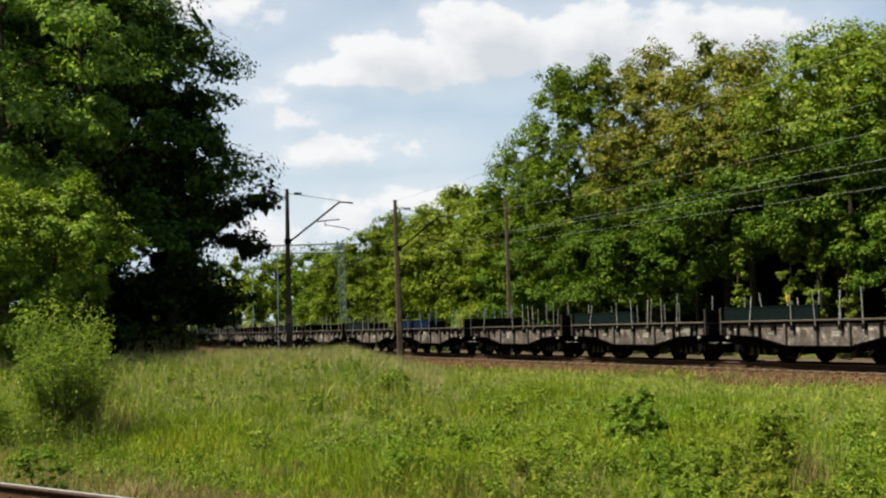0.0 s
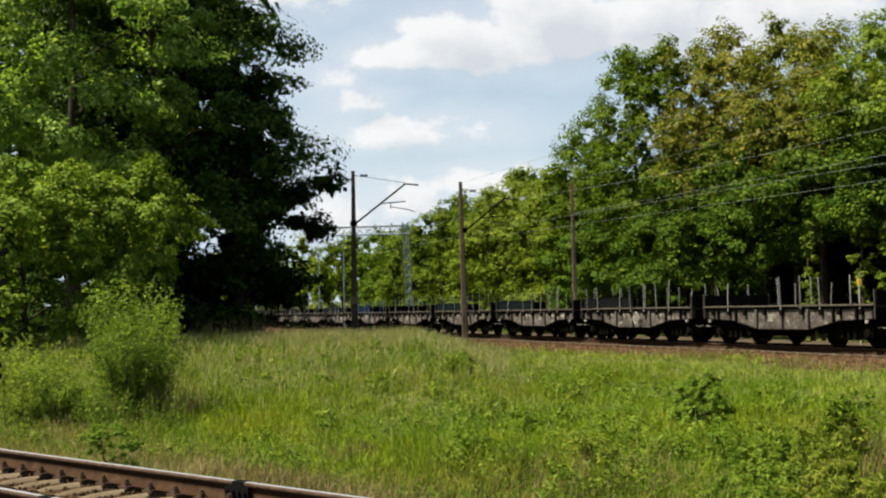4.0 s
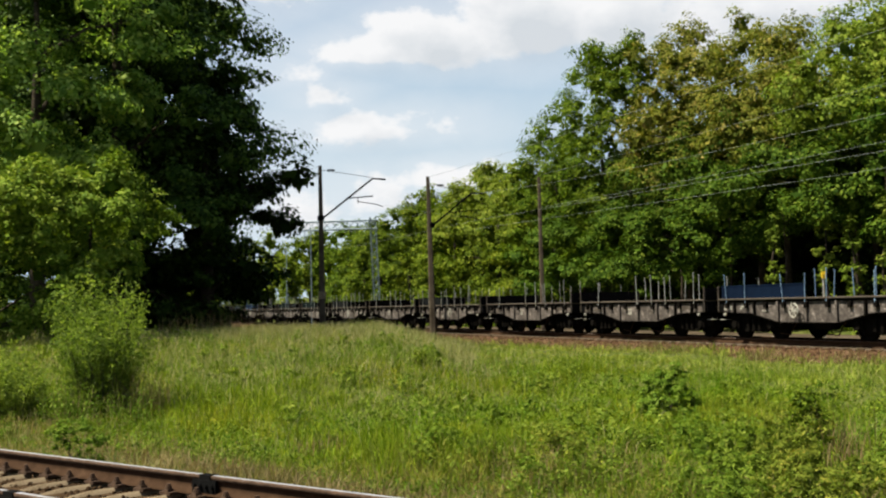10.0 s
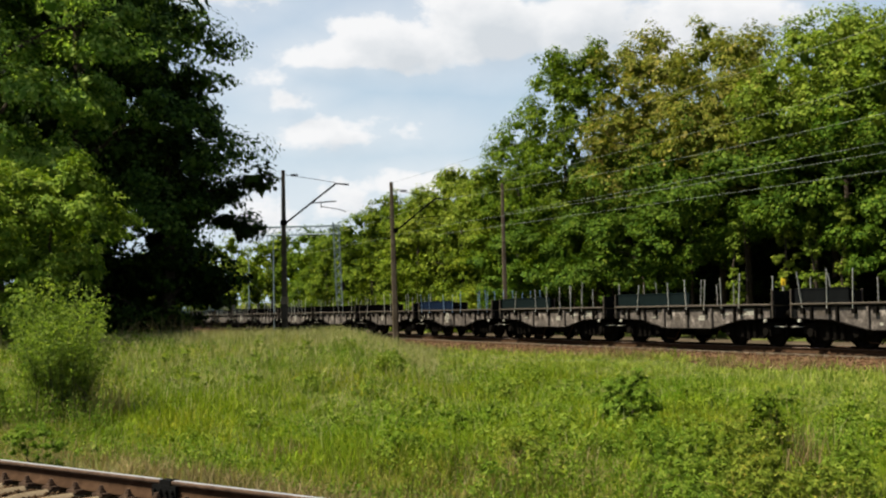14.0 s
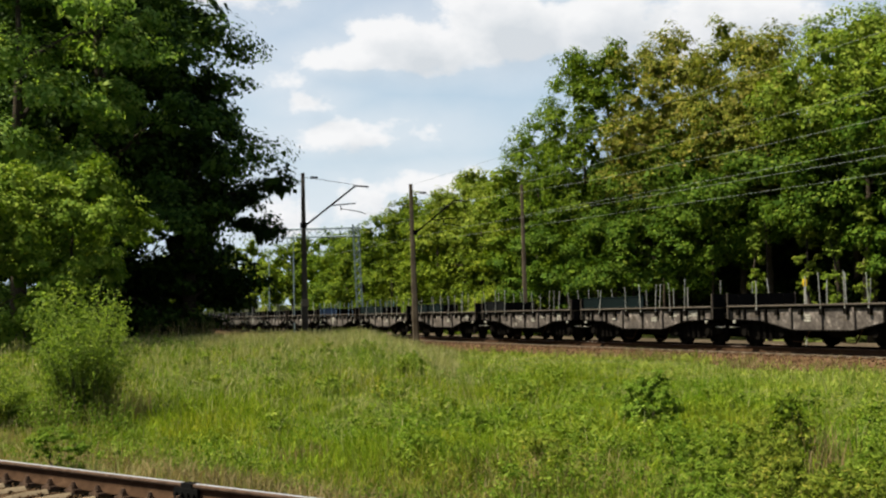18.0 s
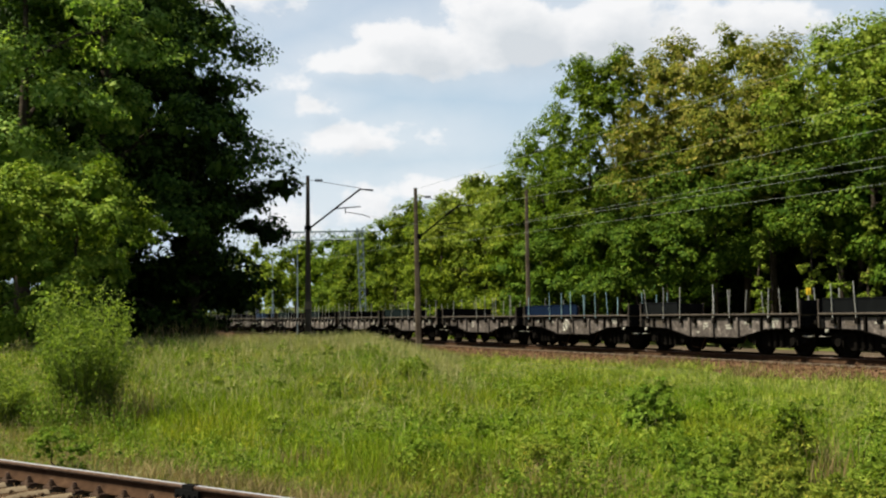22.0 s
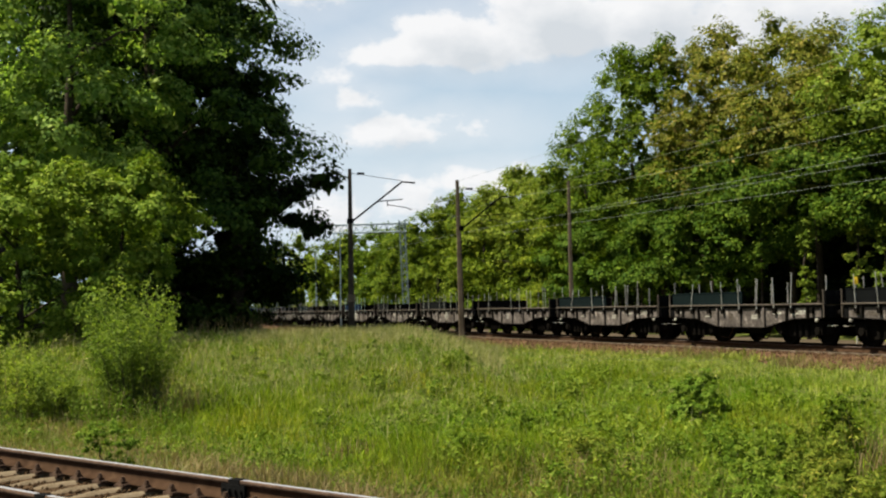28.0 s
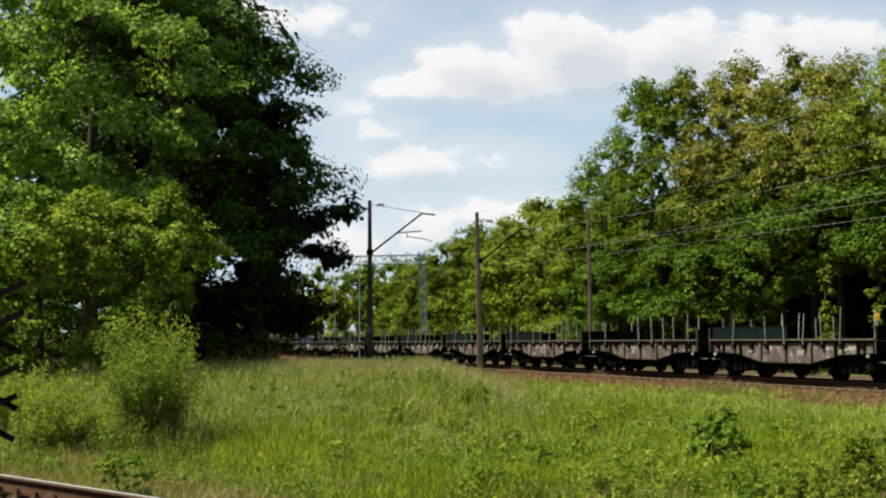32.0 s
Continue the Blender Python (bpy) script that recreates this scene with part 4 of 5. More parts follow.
    # dead stalks from last year, near the single line
    x, y = field_points(r, 70000, 9.5, 26, 1.2)
    q = (x - NEAR_P[0]) * NEAR_N[0] + (y - NEAR_P[1]) * NEAR_N[1]
    keep = (q < 4.5 + 2.0 * np.sin(x * 0.8) + r.normal(0, 1.0, len(x))) & (np.sin(x * 1.1 + 0.5) * np.sin(y * 0.9 + x * 0.3) + r.normal(0, 0.4, len(x)) > 0.05)
    x, y = x[keep], y[keep]
    v, f = blades(x, y, r.uniform(0.12, 0.42, len(x)), np.full(len(x), 0.009), r, 0.7)
    tagged(part("dead_stalks", mesh_from("dead_stalks", v, f, M["stalk"]), None), "dry brown stalks among the grass near the rails", "grass", kind="stuff")
    # small herbs mixed into the grass, thicker in some places
    x, y = field_points(r, 120000, 9.5, 46, 1.25)
    off, _ = track_off(x, y)
    q = (x - NEAR_P[0]) * NEAR_N[0] + (y - NEAR_P[1]) * NEAR_N[1]
    thick = np.sin(x * 0.8 + 1.0) * np.sin(y * 0.6 + 0.4) + 0.7 * np.sin(x * 2.1 + y * 1.3) + r.normal(0, 0.6, len(x))
    keep = (thick > 0.1) & (off < -8.5 + r.normal(0, 1.5, len(x))) & (q > 2.0 + r.normal(0, 0.7, len(x)))
    x, y, thick = x[keep], y[keep], thick[keep]
    z = ground_z(x, y) + r.uniform(0.05, 0.26, len(x)) * (1 + 0.35 * thick)
    v, f = leaf_quads(np.stack([x, y, z], 1), unit(r, len(x)) * np.array([1, 1, 0.55]) + np.array([-0.25, -0.25, 0.12]), 0.034 + 0.0016 * y, r, 0.42)
    tagged(part("meadow_herbs", mesh_from("meadow_herbs", v, f, [M["leaf_herb"], M["leaf_bush"]], np.sin(x * 0.5 + y * 0.3) + r.normal(0, 0.5, len(x)) > 0.2), None), "fine green herbs growing through the meadow grass", "herbs", kind="stuff")
    # broad-leaved weeds, in domed patches
    px, py = field_points(r, 430, 10, 36, 1.0)
    off, _ = track_off(px, py)
    q = (px - NEAR_P[0]) * NEAR_N[0] + (py - NEAR_P[1]) * NEAR_N[1]
    keep = (off < -9.5) & (q > 3.4) & ~((px > 1.6) & (py < 15.5)) & (r.random(len(px)) < 0.35 + 0.5 * smooth01(px / py, -0.25, 0.1))
    px, py = px[keep], py[keep]
    size_of, tall, pick = r.uniform(0.22, 0.8, len(px)), r.uniform(0.24, 0.52, len(px)), r.random(len(px))
    for mat, lo, hi, leaf, slim, label in (("leaf_herb", 0.0, 0.34, 0.048, 0.7, "dark green leafy weeds scattered through the meadow"), ("leaf_bush", 0.34, 0.76, 0.046, 0.6, "deep green nettles standing in patches of the meadow"),
                                           ("leaf_light", 0.76, 1.0, 0.044, 0.7, "leafy yellow-green weeds scattered through the meadow")):
        own = np.flatnonzero((pick >= lo) & (pick < hi))
        pts, nrm, size = [], [], []
        for c in own:
            _, p, out, grow = crown_points(r, 0.0, tall[c], size_of[c] * 0.75, 8, 190, 0.26 * size_of[c] + 0.05, shape=0.8, squash=1.0, lobe=2.0, twigs=6, inner=8)
            p += (px[c], py[c], 0.03)
            p[:, 2] += ground_z(p[:, 0], p[:, 1])
            pts.append(p), nrm.append(out), size.append(np.minimum(grow, 1.5) * (leaf + 0.0009 * py[c]))
        v, f = leaf_quads(np.concatenate(pts), np.concatenate(nrm), np.concatenate(size), r, slim)
        tagged(part("meadow_weeds", mesh_from("meadow_weeds", v, f, M[mat]), None), label, "weeds", kind="stuff")


build_grass()


# ---------- the goods train ----------
DECK = 1.30
BODY = 8.86
HALF_W = 1.38
WHEEL_R = 0.46


def wheel_mesh():
    bm = bmesh.new()
    sides = 14
    # tread, flange and dished web, turned about y
    prof = [(0.0, -0.05), (0.10, -0.06), (0.12, -0.02), (0.36, 0.0), (0.39, -0.065), (0.455, -0.065), (0.462, 0.045), (0.488, 0.05), (0.488, 0.075), (0.40, 0.075), (0.37, 0.03), (0.12, 0.03), (0.0, 0.05)]
    rings = [[bm.verts.new((r * math.cos(2 * math.pi * k / sides), y, r * math.sin(2 * math.pi * k / sides))) for k in range(sides)] if r else [bm.verts.new((0, y, 0))] for r, y in prof]
    for a, b in zip(rings, rings[1:]):
        for k in range(sides):
            j = (k + 1) % sides
            if len(a) == 1:
                bm.faces.new((a[0], b[k], b[j]))
            elif len(b) == 1:
                bm.faces.new((a[k], b[0], a[j]))
            else:
                bm.faces.new((a[k], b[k], b[j], a[j]))
    me = bpy.data.meshes.new("wheel")
    bm.to_mesh(me)
    bm.free()
    me.materials.append(M["steel_dark"])
    return me


WHEEL = wheel_mesh()


def side_frame_mesh():
    bm = bmesh.new()
    out = [(-1.42, 0.62), (-1.36, 0.72), (-0.72, 0.76), (0.72, 0.76), (1.36, 0.72), (1.42, 0.62), (1.38, 0.40), (0.78, 0.40), (0.58, 0.24), (-0.58, 0.24), (-0.78, 0.40), (-1.38, 0.40)]
    prism(bm, out, -0.06, 0.06)
    for x in (-0.93, 0.93):
        box(bm, x - 0.17, x + 0.17, 0.04, 0.17, 0.33, 0.63)
        tube(bm, [(x, 0.15, 0.46), (x, 0.24, 0.46)], 0.12, 12)
    for x in (-0.3, 0.0, 0.3):
        tube(bm, [(x, 0.10, 0.30), (x, 0.10, 0.66)], 0.075, 8)
    me = bpy.data.meshes.new("side_frame")
    bm.to_mesh(me)
    bm.free()
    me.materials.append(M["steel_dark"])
    return me


SIDE_FRAME = side_frame_mesh()


def bogie(parent, x):
    b = new("bogie")
    b.parent = parent
    b.location = (x, 0, 0)
    tagged(b, "black two-axle bogie")
    for sx in (-0.93, 0.93):
        for sy in (-1, 1):
            w = part("wheel", WHEEL, None, b)
            w.matrix_basis = pose(sx, 0.755 * sy, WHEEL_R, 0, 0, 180 if sy > 0 else 0)
        bm = bmesh.new()
        tube(bm, [(sx, -0.7, 0.46), (sx, 0.7, 0.46)], 0.08, 10)
        part("axle", bm, M["steel_dark"], b)
    for sy in (-1, 1):
        f = part("side_frame", SIDE_FRAME, None, b)
        f.matrix_basis = pose(0, 0.95 * sy, 0, 0, 0, 0 if sy > 0 else 180)
    bm = bmesh.new()
    box(bm, -0.22, 0.22, -1.0, 1.0, 0.50, 0.84)
    bevelled(bm, 0.03)
    part("bolster", bm, M["steel_dark"], b)
    return b


def hand_wheel(parent, x):
    bm = bmesh.new()
    R, r = 0.215, 0.02
    ring = []
    for k in range(24):
        a = 2 * math.pi * k / 24
        ring.append([bm.verts.new(((R + r * math.cos(q)) * math.cos(a), r * math.sin(q), (R + r * math.cos(q)) * math.sin(a))) for q in (0, 1.57, 3.14, 4.71)])
    for k in range(24):
        for j in range(4):
            bm.faces.new((ring[k][j], ring[k][(j + 1) % 4], ring[(k + 1) % 24][(j + 1) % 4], ring[(k + 1) % 24][j]))
    for k in range(4):
        a = math.pi * k / 4 + 0.3
        tube(bm, [(R * math.cos(a), 0, R * math.sin(a)), (-R * math.cos(a), 0, -R * math.sin(a))], 0.014, 5)
    tube(bm, [(0, -0.16, 0), (0, 0.03, 0)], 0.035, 8)
    w = part("hand_wheel", bm, M["paint_white"], parent, "white-painted brake hand wheel")
    w.location = (x, HALF_W + 0.11, DECK - 0.38)


def sill_outline(h):
    """Side beam with a fish belly, in x and z."""
    e, top = BODY / 2, DECK - 0.10
    return [(-e, top), (-e, DECK - 0.40), (-e + 1.65, DECK - 0.46), (-1.35, DECK - 0.74), (1.35, DECK - 0.74), (e - 1.65, DECK - 0.46), (e, DECK - 0.40), (e, top)]


def wagon(seed, stakes, panel, panel_len, wheel_x, label):
    r = random.Random(seed)
    w = new("flat_wagon")
    tagged(w, label, "railway wagon", "wagons of the goods train")
    e = BODY / 2
    # deck: planks lie across the frame
    bm = bmesh.new()
    n, wide = 44, (BODY - 0.06) / 44
    outline = [(-e + 0.03, DECK - 0.06)]
    for i in range(n):
        x0, z = -e + 0.03 + wide * i, DECK - 0.012 + r.uniform(-0.004, 0.004)
        outline += [(x0 + 0.002, DECK - 0.03), (x0 + 0.004, z), (x0 + wide - 0.004, z), (x0 + wide - 0.002, DECK - 0.03)]
    prism(bm, outline + [(e - 0.03, DECK - 0.06)], -HALF_W + 0.08, HALF_W - 0.08)
    part("deck", bm, M["planks"], w, "worn grey-brown deck planks")
    for sy in (1, -1):
        bm = bmesh.new()
        box(bm, -e, e, -0.045, 0.045, DECK - 0.035, DECK + 0.015)
        bevelled(bm, 0.01)
        p = part("deck_edge", bm, M["edge_grey"], w, "pale worn edge rail")
        p.location.y = sy * (HALF_W - 0.02)
        bm = bmesh.new()
        prism(bm, sill_outline(0), -0.03, 0.03)
        # black strip stands in for the shade under the deck edge
        q = bmesh.new()
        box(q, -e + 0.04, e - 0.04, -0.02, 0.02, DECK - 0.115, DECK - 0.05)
        p = part("top_channel", q, M["steel_black"], w, "black strip with the deck edge's shade in its colour")
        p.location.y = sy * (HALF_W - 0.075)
        p = part("side_sill", bm, M["steel_grey"], w, "dusty grey fish-bellied side beam")
        p.location.y = sy * (HALF_W - 0.12)
        # lower flange
        bm = bmesh.new()
        o = sill_outline(0)[1:7]
        for (x0, z0), (x1, z1) in zip(o, o[1:]):
            a, b = [(x0, -0.07, z0), (x1, -0.07, z1)], [(x0, 0.07, z0), (x1, 0.07, z1)]
            vs = [bm.verts.new(v) for v in (a[0], a[1], b[1], b[0])]
            vs2 = [bm.verts.new((v.co.x, v.co.y, v.co.z - 0.03)) for v in vs]
            bm.faces.new(vs)
            bm.faces.new(vs2[::-1])
            for i in range(4):
                bm.faces.new((vs[i], vs2[i], vs2[(i + 1) % 4], vs[(i + 1) % 4]))
        p = part("flange", bm, M["steel_dark"], w)
        p.location.y = sy * (HALF_W - 0.12)
        for x in (-3.6, -2.55, -1.35, 0.0, 1.35, 2.55, 3.6):
            bm = bmesh.new()
            d = 0.36 if abs(x) > 3 else (0.42 if abs(x) > 2 else 0.62)
            box(bm, -0.04, 0.04, 0, 0.075, DECK - 0.10 - d, DECK - 0.10)
            rib = part("rib", bm, M["steel_dark"] if abs(x) > 1.5 else M["steel_grey"], w)
            rib.location = (x, sy * (HALF_W - 0.09) - (0.075 if sy < 0 else 0), 0)
        # stake pockets
        for i in range(9):
            x = -e + 0.55 + (BODY - 1.1) * i / 8 + r.uniform(-0.1, 0.1)
            bm = bmesh.new()
            box(bm, -0.075, 0.075, 0, 0.10, DECK - 0.30, DECK - 0.12)
            bevelled(bm, 0.015)
            q = part("stake_pocket", bm, M["steel_dark"], w)
            q.location = (x, sy * (HALF_W - 0.085) - (0.10 if sy < 0 else 0), 0)
            if r.random() < 0.2:
                continue
            bm = bmesh.new()
            h = r.uniform(0.72, 1.0)
            tx, ty = r.gauss(0, 0.06), r.gauss(0, 0.04)
            m = Matrix(((1, 0, tx, 0), (0, 1, ty, 0), (0, 0, 1, 0), (0, 0, 0, 1)))
            box(bm, -0.009, 0.009, -0.014, 0.014, -0.16, h * 0.96, m)
            box(bm, -0.012, 0.012, -0.018, 0.018, h * 0.95, h, m)
            s = part("stake", bm, M[stakes], w)
            s.location = (x, sy * (HALF_W + 0.0), DECK)
        # painted data patches on the beam
        for x, ww, hh, z in [(-3.15, 0.5, 0.2, -0.24), (-2.95, 0.22, 0.12, -0.38), (-1.9, 0.42, 0.10, -0.30), (-0.75, 0.34, 0.16, -0.42), (0.55, 0.26, 0.24, -0.40), (0.95, 0.12, 0.1, -0.6), (1.9, 0.55, 0.07, -0.28), (1.95, 0.32, 0.06, -0.40), (3.1, 0.46, 0.22, -0.26), (3.9, 0.42, 0.13, -0.30)]:
            if r.random() < 0.22:
                continue
            bm = bmesh.new()
            xx = x + r.uniform(-0.12, 0.12)
            rows = max(1, round(hh / 0.075))
            for k in range(rows):
                z1 = hh / 2 - k * hh / rows
                x0 = -ww / 2
                while x0 < ww / 2 - 0.03:
                    x1 = min(ww / 2, x0 + r.uniform(0.05, 0.22))
                    if r.random() < 0.85:
                        box(bm, x0, x1, 0, 0.006, z1 - 0.72 * hh / rows, z1)
                    x0 = x1 + 0.02
            q = part("marking", bm, M["paint_white" if r.random() < 0.6 else "edge_grey"], w)
            q.location = (xx, sy * (HALF_W - 0.088) - (0.006 if sy < 0 else 0), DECK + z)
    for sx in (1, -1):
        # end wall, folded up, in a light frame
        bm = bmesh.new()
        box(bm, -0.035, 0.035, -HALF_W + 0.05, HALF_W - 0.05, DECK - 0.02, DECK + 0.40)
        for y in (-0.9, -0.3, 0.3, 0.9):
            box(bm, -0.06, 0.06, y - 0.04, y + 0.04, DECK - 0.02, DECK + 0.38)
        q = part("end_wall", bm, M["steel_black"], w, "black folding end wall")
        q.location.x = sx * (e + 0.02)
        for sy in (1, -1):
            bm = bmesh.new()
            box(bm, -0.02, 0.02, -0.024, 0.024, DECK - 0.42, DECK + 0.43)
            bevelled(bm, 0.01)
            q = part("corner_post", bm, M["edge_grey"], w)
            q.location = (sx * (e + 0.0), sy * (HALF_W - 0.02), 0)
            bm = bmesh.new()
            tube(bm, [(0, 0, 0), (sx * 0.22, 0, 0)], 0.085, 12)
            tube(bm, [(sx * 0.22, 0, 0), (sx * 0.36, 0, 0)], 0.06, 12)
            tube(bm, [(sx * 0.36, 0, 0), (sx * 0.41, 0, 0)], 0.2, 16)
            q = part("buffer", bm, M["steel_dark"], w)
            q.location = (sx * (e - 0.0), sy * 0.875, 1.02)
            bm = bmesh.new()
            tube(bm, [(0, 0, 0), (0, sy * 0.06, 0)], 0.05, 10)
            q = part("tail_lamp_bracket", bm, M["paint_white"], w)
            q.location = (sx * (e - 0.35), sy * (HALF_W - 0.05), DECK - 0.50)
            bm = bmesh.new()
            tube(bm, [(0, 0, 0), (0, sy * 0.12, -0.02), (sx * 0.38, sy * 0.12, -0.02), (sx * 0.38, 0, 0)], 0.010, 5)
            q = part("shunter_handle", bm, M["paint_white"], w, "white shunter's grab handle")
            q.location = (sx * (e - 0.15), sy * (HALF_W - 0.35), DECK - 0.66)
        bm = bmesh.new()
        box(bm, -0.10, 0.10, -HALF_W + 0.06, HALF_W - 0.06, DECK - 0.44, DECK - 0.06)
        bevelled(bm, 0.02)
        q = part("headstock", bm, M["steel_black"], w)
        q.location.x = sx * (e - 0.10)
        bm = bmesh.new()
        tube(bm, [(0, 0, 0.98), (sx * 0.28, 0, 0.96), (sx * 0.34, 0, 0.72)], 0.045, 6)
        tube(bm, [(0, 0.32, 0.9), (sx * 0.2, 0.32, 0.62), (sx * 0.4, 0.32, 0.66)], 0.03, 6)
        q = part("coupling", bm, M["steel_dark"], w)
        q.location.x = sx * (e - 0.02)
        bogie(w, sx * 2.92)
    # under-frame: centre sills, brake cylinder, levers
    bm = bmesh.new()
    for y in (-0.35, 0.35):
        box(bm, -e + 0.15, e - 0.15, y - 0.06, y + 0.06, DECK - 0.52, DECK - 0.07)
    for x in (-2.75, -1.35, 0, 1.35, 2.75):
        box(bm, x - 0.06, x + 0.06, -HALF_W + 0.14, HALF_W - 0.14, DECK - 0.40, DECK - 0.07)
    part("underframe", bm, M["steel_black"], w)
    bm = bmesh.new()
    tube(bm, [(-0.5, 0.62, 0.52), (0.35, 0.62, 0.52)], 0.20, 12)
    box(bm, -0.55, -0.35, 0.45, 0.8, 0.50, 0.95)
    box(bm, 0.2, 0.34, 0.5, 0.72, 0.50, 0.95)
    part("brake_cylinder", bm, M["steel_dark"], w)
    bm = bmesh.new()
    tube(bm, [(-0.45, -0.6, 0.5), (0.55, -0.6, 0.5)], 0.16, 12)
    box(bm, -0.4, -0.3, -0.7, -0.5, 0.5, 0.95)
    part("air_tank", bm, M["steel_dark"], w)
    for x in (-1.2, 1.0):
        bm = bmesh.new()
        tube(bm, [(x, 0.9, 0.55), (x + 0.25, 0.95, 0.16), (x + 0.75, 0.95, 0.2)], 0.02, 5)
        tube(bm, [(x, 0.9, 0.50), (x, 0.9, 0.95)], 0.03, 5)
        part("brake_rod", bm, M["rail_side"], w)
    if wheel_x is not None:
        hand_wheel(w, wheel_x)
    if panel:
        for sy in (1,):
            bm = bmesh.new()
            x1 = e - 0.12
            x0 = x1 - panel_len
            box(bm, x0, x1, -0.025, 0.025, DECK + 0.01, DECK + 0.42)
            box(bm, x0, x1, -0.04, 0.04, DECK + 0.40, DECK + 0.44)
            q = part("side_board", bm, M[panel], w, "raised drop side")
            q.location.y = sy * (HALF_W - 0.10)
            for x in np.arange(x0 + 0.3, x1, 1.1):
                bm = bmesh.new()
                box(bm, x - 0.03, x + 0.03, -0.05, -0.02, DECK + 0.03, DECK + 0.41)
                q2 = part("board_rib", bm, M[panel], q)
    return w


KINDS = {
    "grey_a": (11, "stake_grey", None, 0, None, "grey four-axle flat wagon with upright grey stakes"),
    "grey_b": (12, "stake_grey", "panel_dark", 4.3, -0.55, "grey four-axle flat wagon with stakes and a dark drop side"),
    "grey_c": (13, "stake_grey", "panel_dark", 2.2, None, "dusty grey flat wagon with stakes and a short dark drop side"),
    "blue": (14, "stake_blue", "panel_blue", 4.2, 0.4, "flat wagon with blue stakes and a blue drop side"),
    "teal": (15, "stake_teal", "panel_blue", 4.6, 0.3, "flat wagon with pale teal stakes and a dark blue drop side"),
    "grey_d": (16, "stake_grey", "panel_teal", 4.4, None, "grey flat wagon with stakes and a dark teal drop side"),
}
SEEN = {-7: "blue", -8: "grey_d", -9: "grey_d", -13: "teal", -14: "grey_c", -15: "grey_b", -16: "grey_a", -17: "grey_d", 2: "blue", 0: "grey_d", -1: "grey_d", -2: "grey_b", 1: "grey_a",
        -3: "grey_a", -4: "grey_b", -5: "grey_a", -6: "grey_a", -10: "grey_c", -11: "grey_d", -12: "grey_a", -18: "grey_d", -19: "grey_b", -20: "grey_a"}
REST = ["grey_a", "grey_c", "grey_b", "grey_d", "grey_a", "grey_b"]
WAGONS = {}


def build_train():
    made = {}
    for k in range(-24, 13):
        kind = SEEN.get(k, REST[k % len(REST)])
        if kind in made:
            WAGONS[k] = copy_thing(made[kind], Matrix())
        else:
            made[kind] = WAGONS[k] = wagon(*KINDS[kind])


build_train()


# ---------- masts, wires and the gantry ----------
def mast(x, y, h, base=0.17, top=0.085, lean=0.0, band=False, label=""):
    t = new("catenary_mast")
    z0 = float(ground_z(x, y))
    t.location = (x, y, 0)
    tagged(t, label, "mast", "masts of the line")
    bm = bmesh.new()
    rings = []
    hs = [z0 - 0.1, 1.0, h * 0.5, h]
    for z in hs:
        f = (z - z0) / (h - z0)
        r = base + (top - base) * f
        rings.append([bm.verts.new((r * sx * 0.9 + lean * f, r * sy * 1.1, z)) for sx, sy in ((-1, -0.7), (-0.7, -1), (0.7, -1), (1, -0.7), (1, 0.7), (0.7, 1), (-0.7, 1), (-1, 0.7))])
    for a, b in zip(rings, rings[1:]):
        for k in range(8):
            bm.faces.new((a[k], a[(k + 1) % 8], b[(k + 1) % 8], b[k]))
    bm.faces.new(rings[-1])
    part("post", bm, M["concrete"], t, "weathered tapering concrete post")
    if band:
        bm = bmesh.new()
        r = base + (top - base) * 0.24
        box(bm, -r - 0.012, r + 0.012, -r - 0.03, r + 0.03, 1.72, 2.08)
        part("painted_band", bm, M["concrete_pale"], t, "pale painted band")
    return t


def insulator(parent, x, y, z, along=(1, 0, 0), n=4):
    bm = bmesh.new()
    a = Vector(along).normalized()
    for i in range(n):
        p = Vector((0, 0, 0)) + a * (0.09 * i)
        tube(bm, [p, p + a * 0.05], 0.065, 8)
    tube(bm, [(0, 0, 0), a * (0.09 * n)], 0.025, 6)
    q = part("insulator", bm, M["steel_dark"], parent, "dark ribbed insulator")
    q.location = (x, y, z)


def bracket(t, reach, z0, zt, zs, dy=0.0):
    """Raking strut, stay and steady arm of a mast."""
    def bar(name, pts, r):
        bm = bmesh.new()
        tube(bm, [(p[0], p[0] / reach * dy, p[1]) for p in pts], r, 7)
        part(name, bm, M["steel_dark"], t)
    bar("strut", [(0.1, z0), (reach * 0.80, zt), (reach, zt - 0.05)], 0.045)
    bar("stay", [(0.05, zt + 0.42), (reach * 0.80, zt + 0.05)], 0.012)
    insulator(t, 0.35, 0.35 / reach * dy, zt + 0.40)
    f = (zs - z0) / (zt - z0)
    bar("registration_arm", [(0.1 + reach * 0.78 * f, zs), (reach * 0.80, zs + 0.10)], 0.028)
    bar("drop_bracket", [(reach * 0.57, zs + 0.06), (reach * 0.57, zs - 0.24)], 0.022)
    bar("steady_arm", [(reach * 0.57, zs - 0.16), (reach * 0.85, zs - 0.30), (reach * 0.95, zs - 0.42)], 0.02)
    bar("clamp", [(0.0, z0 + 0.12), (0.0, z0 - 0.12)], 0.17)


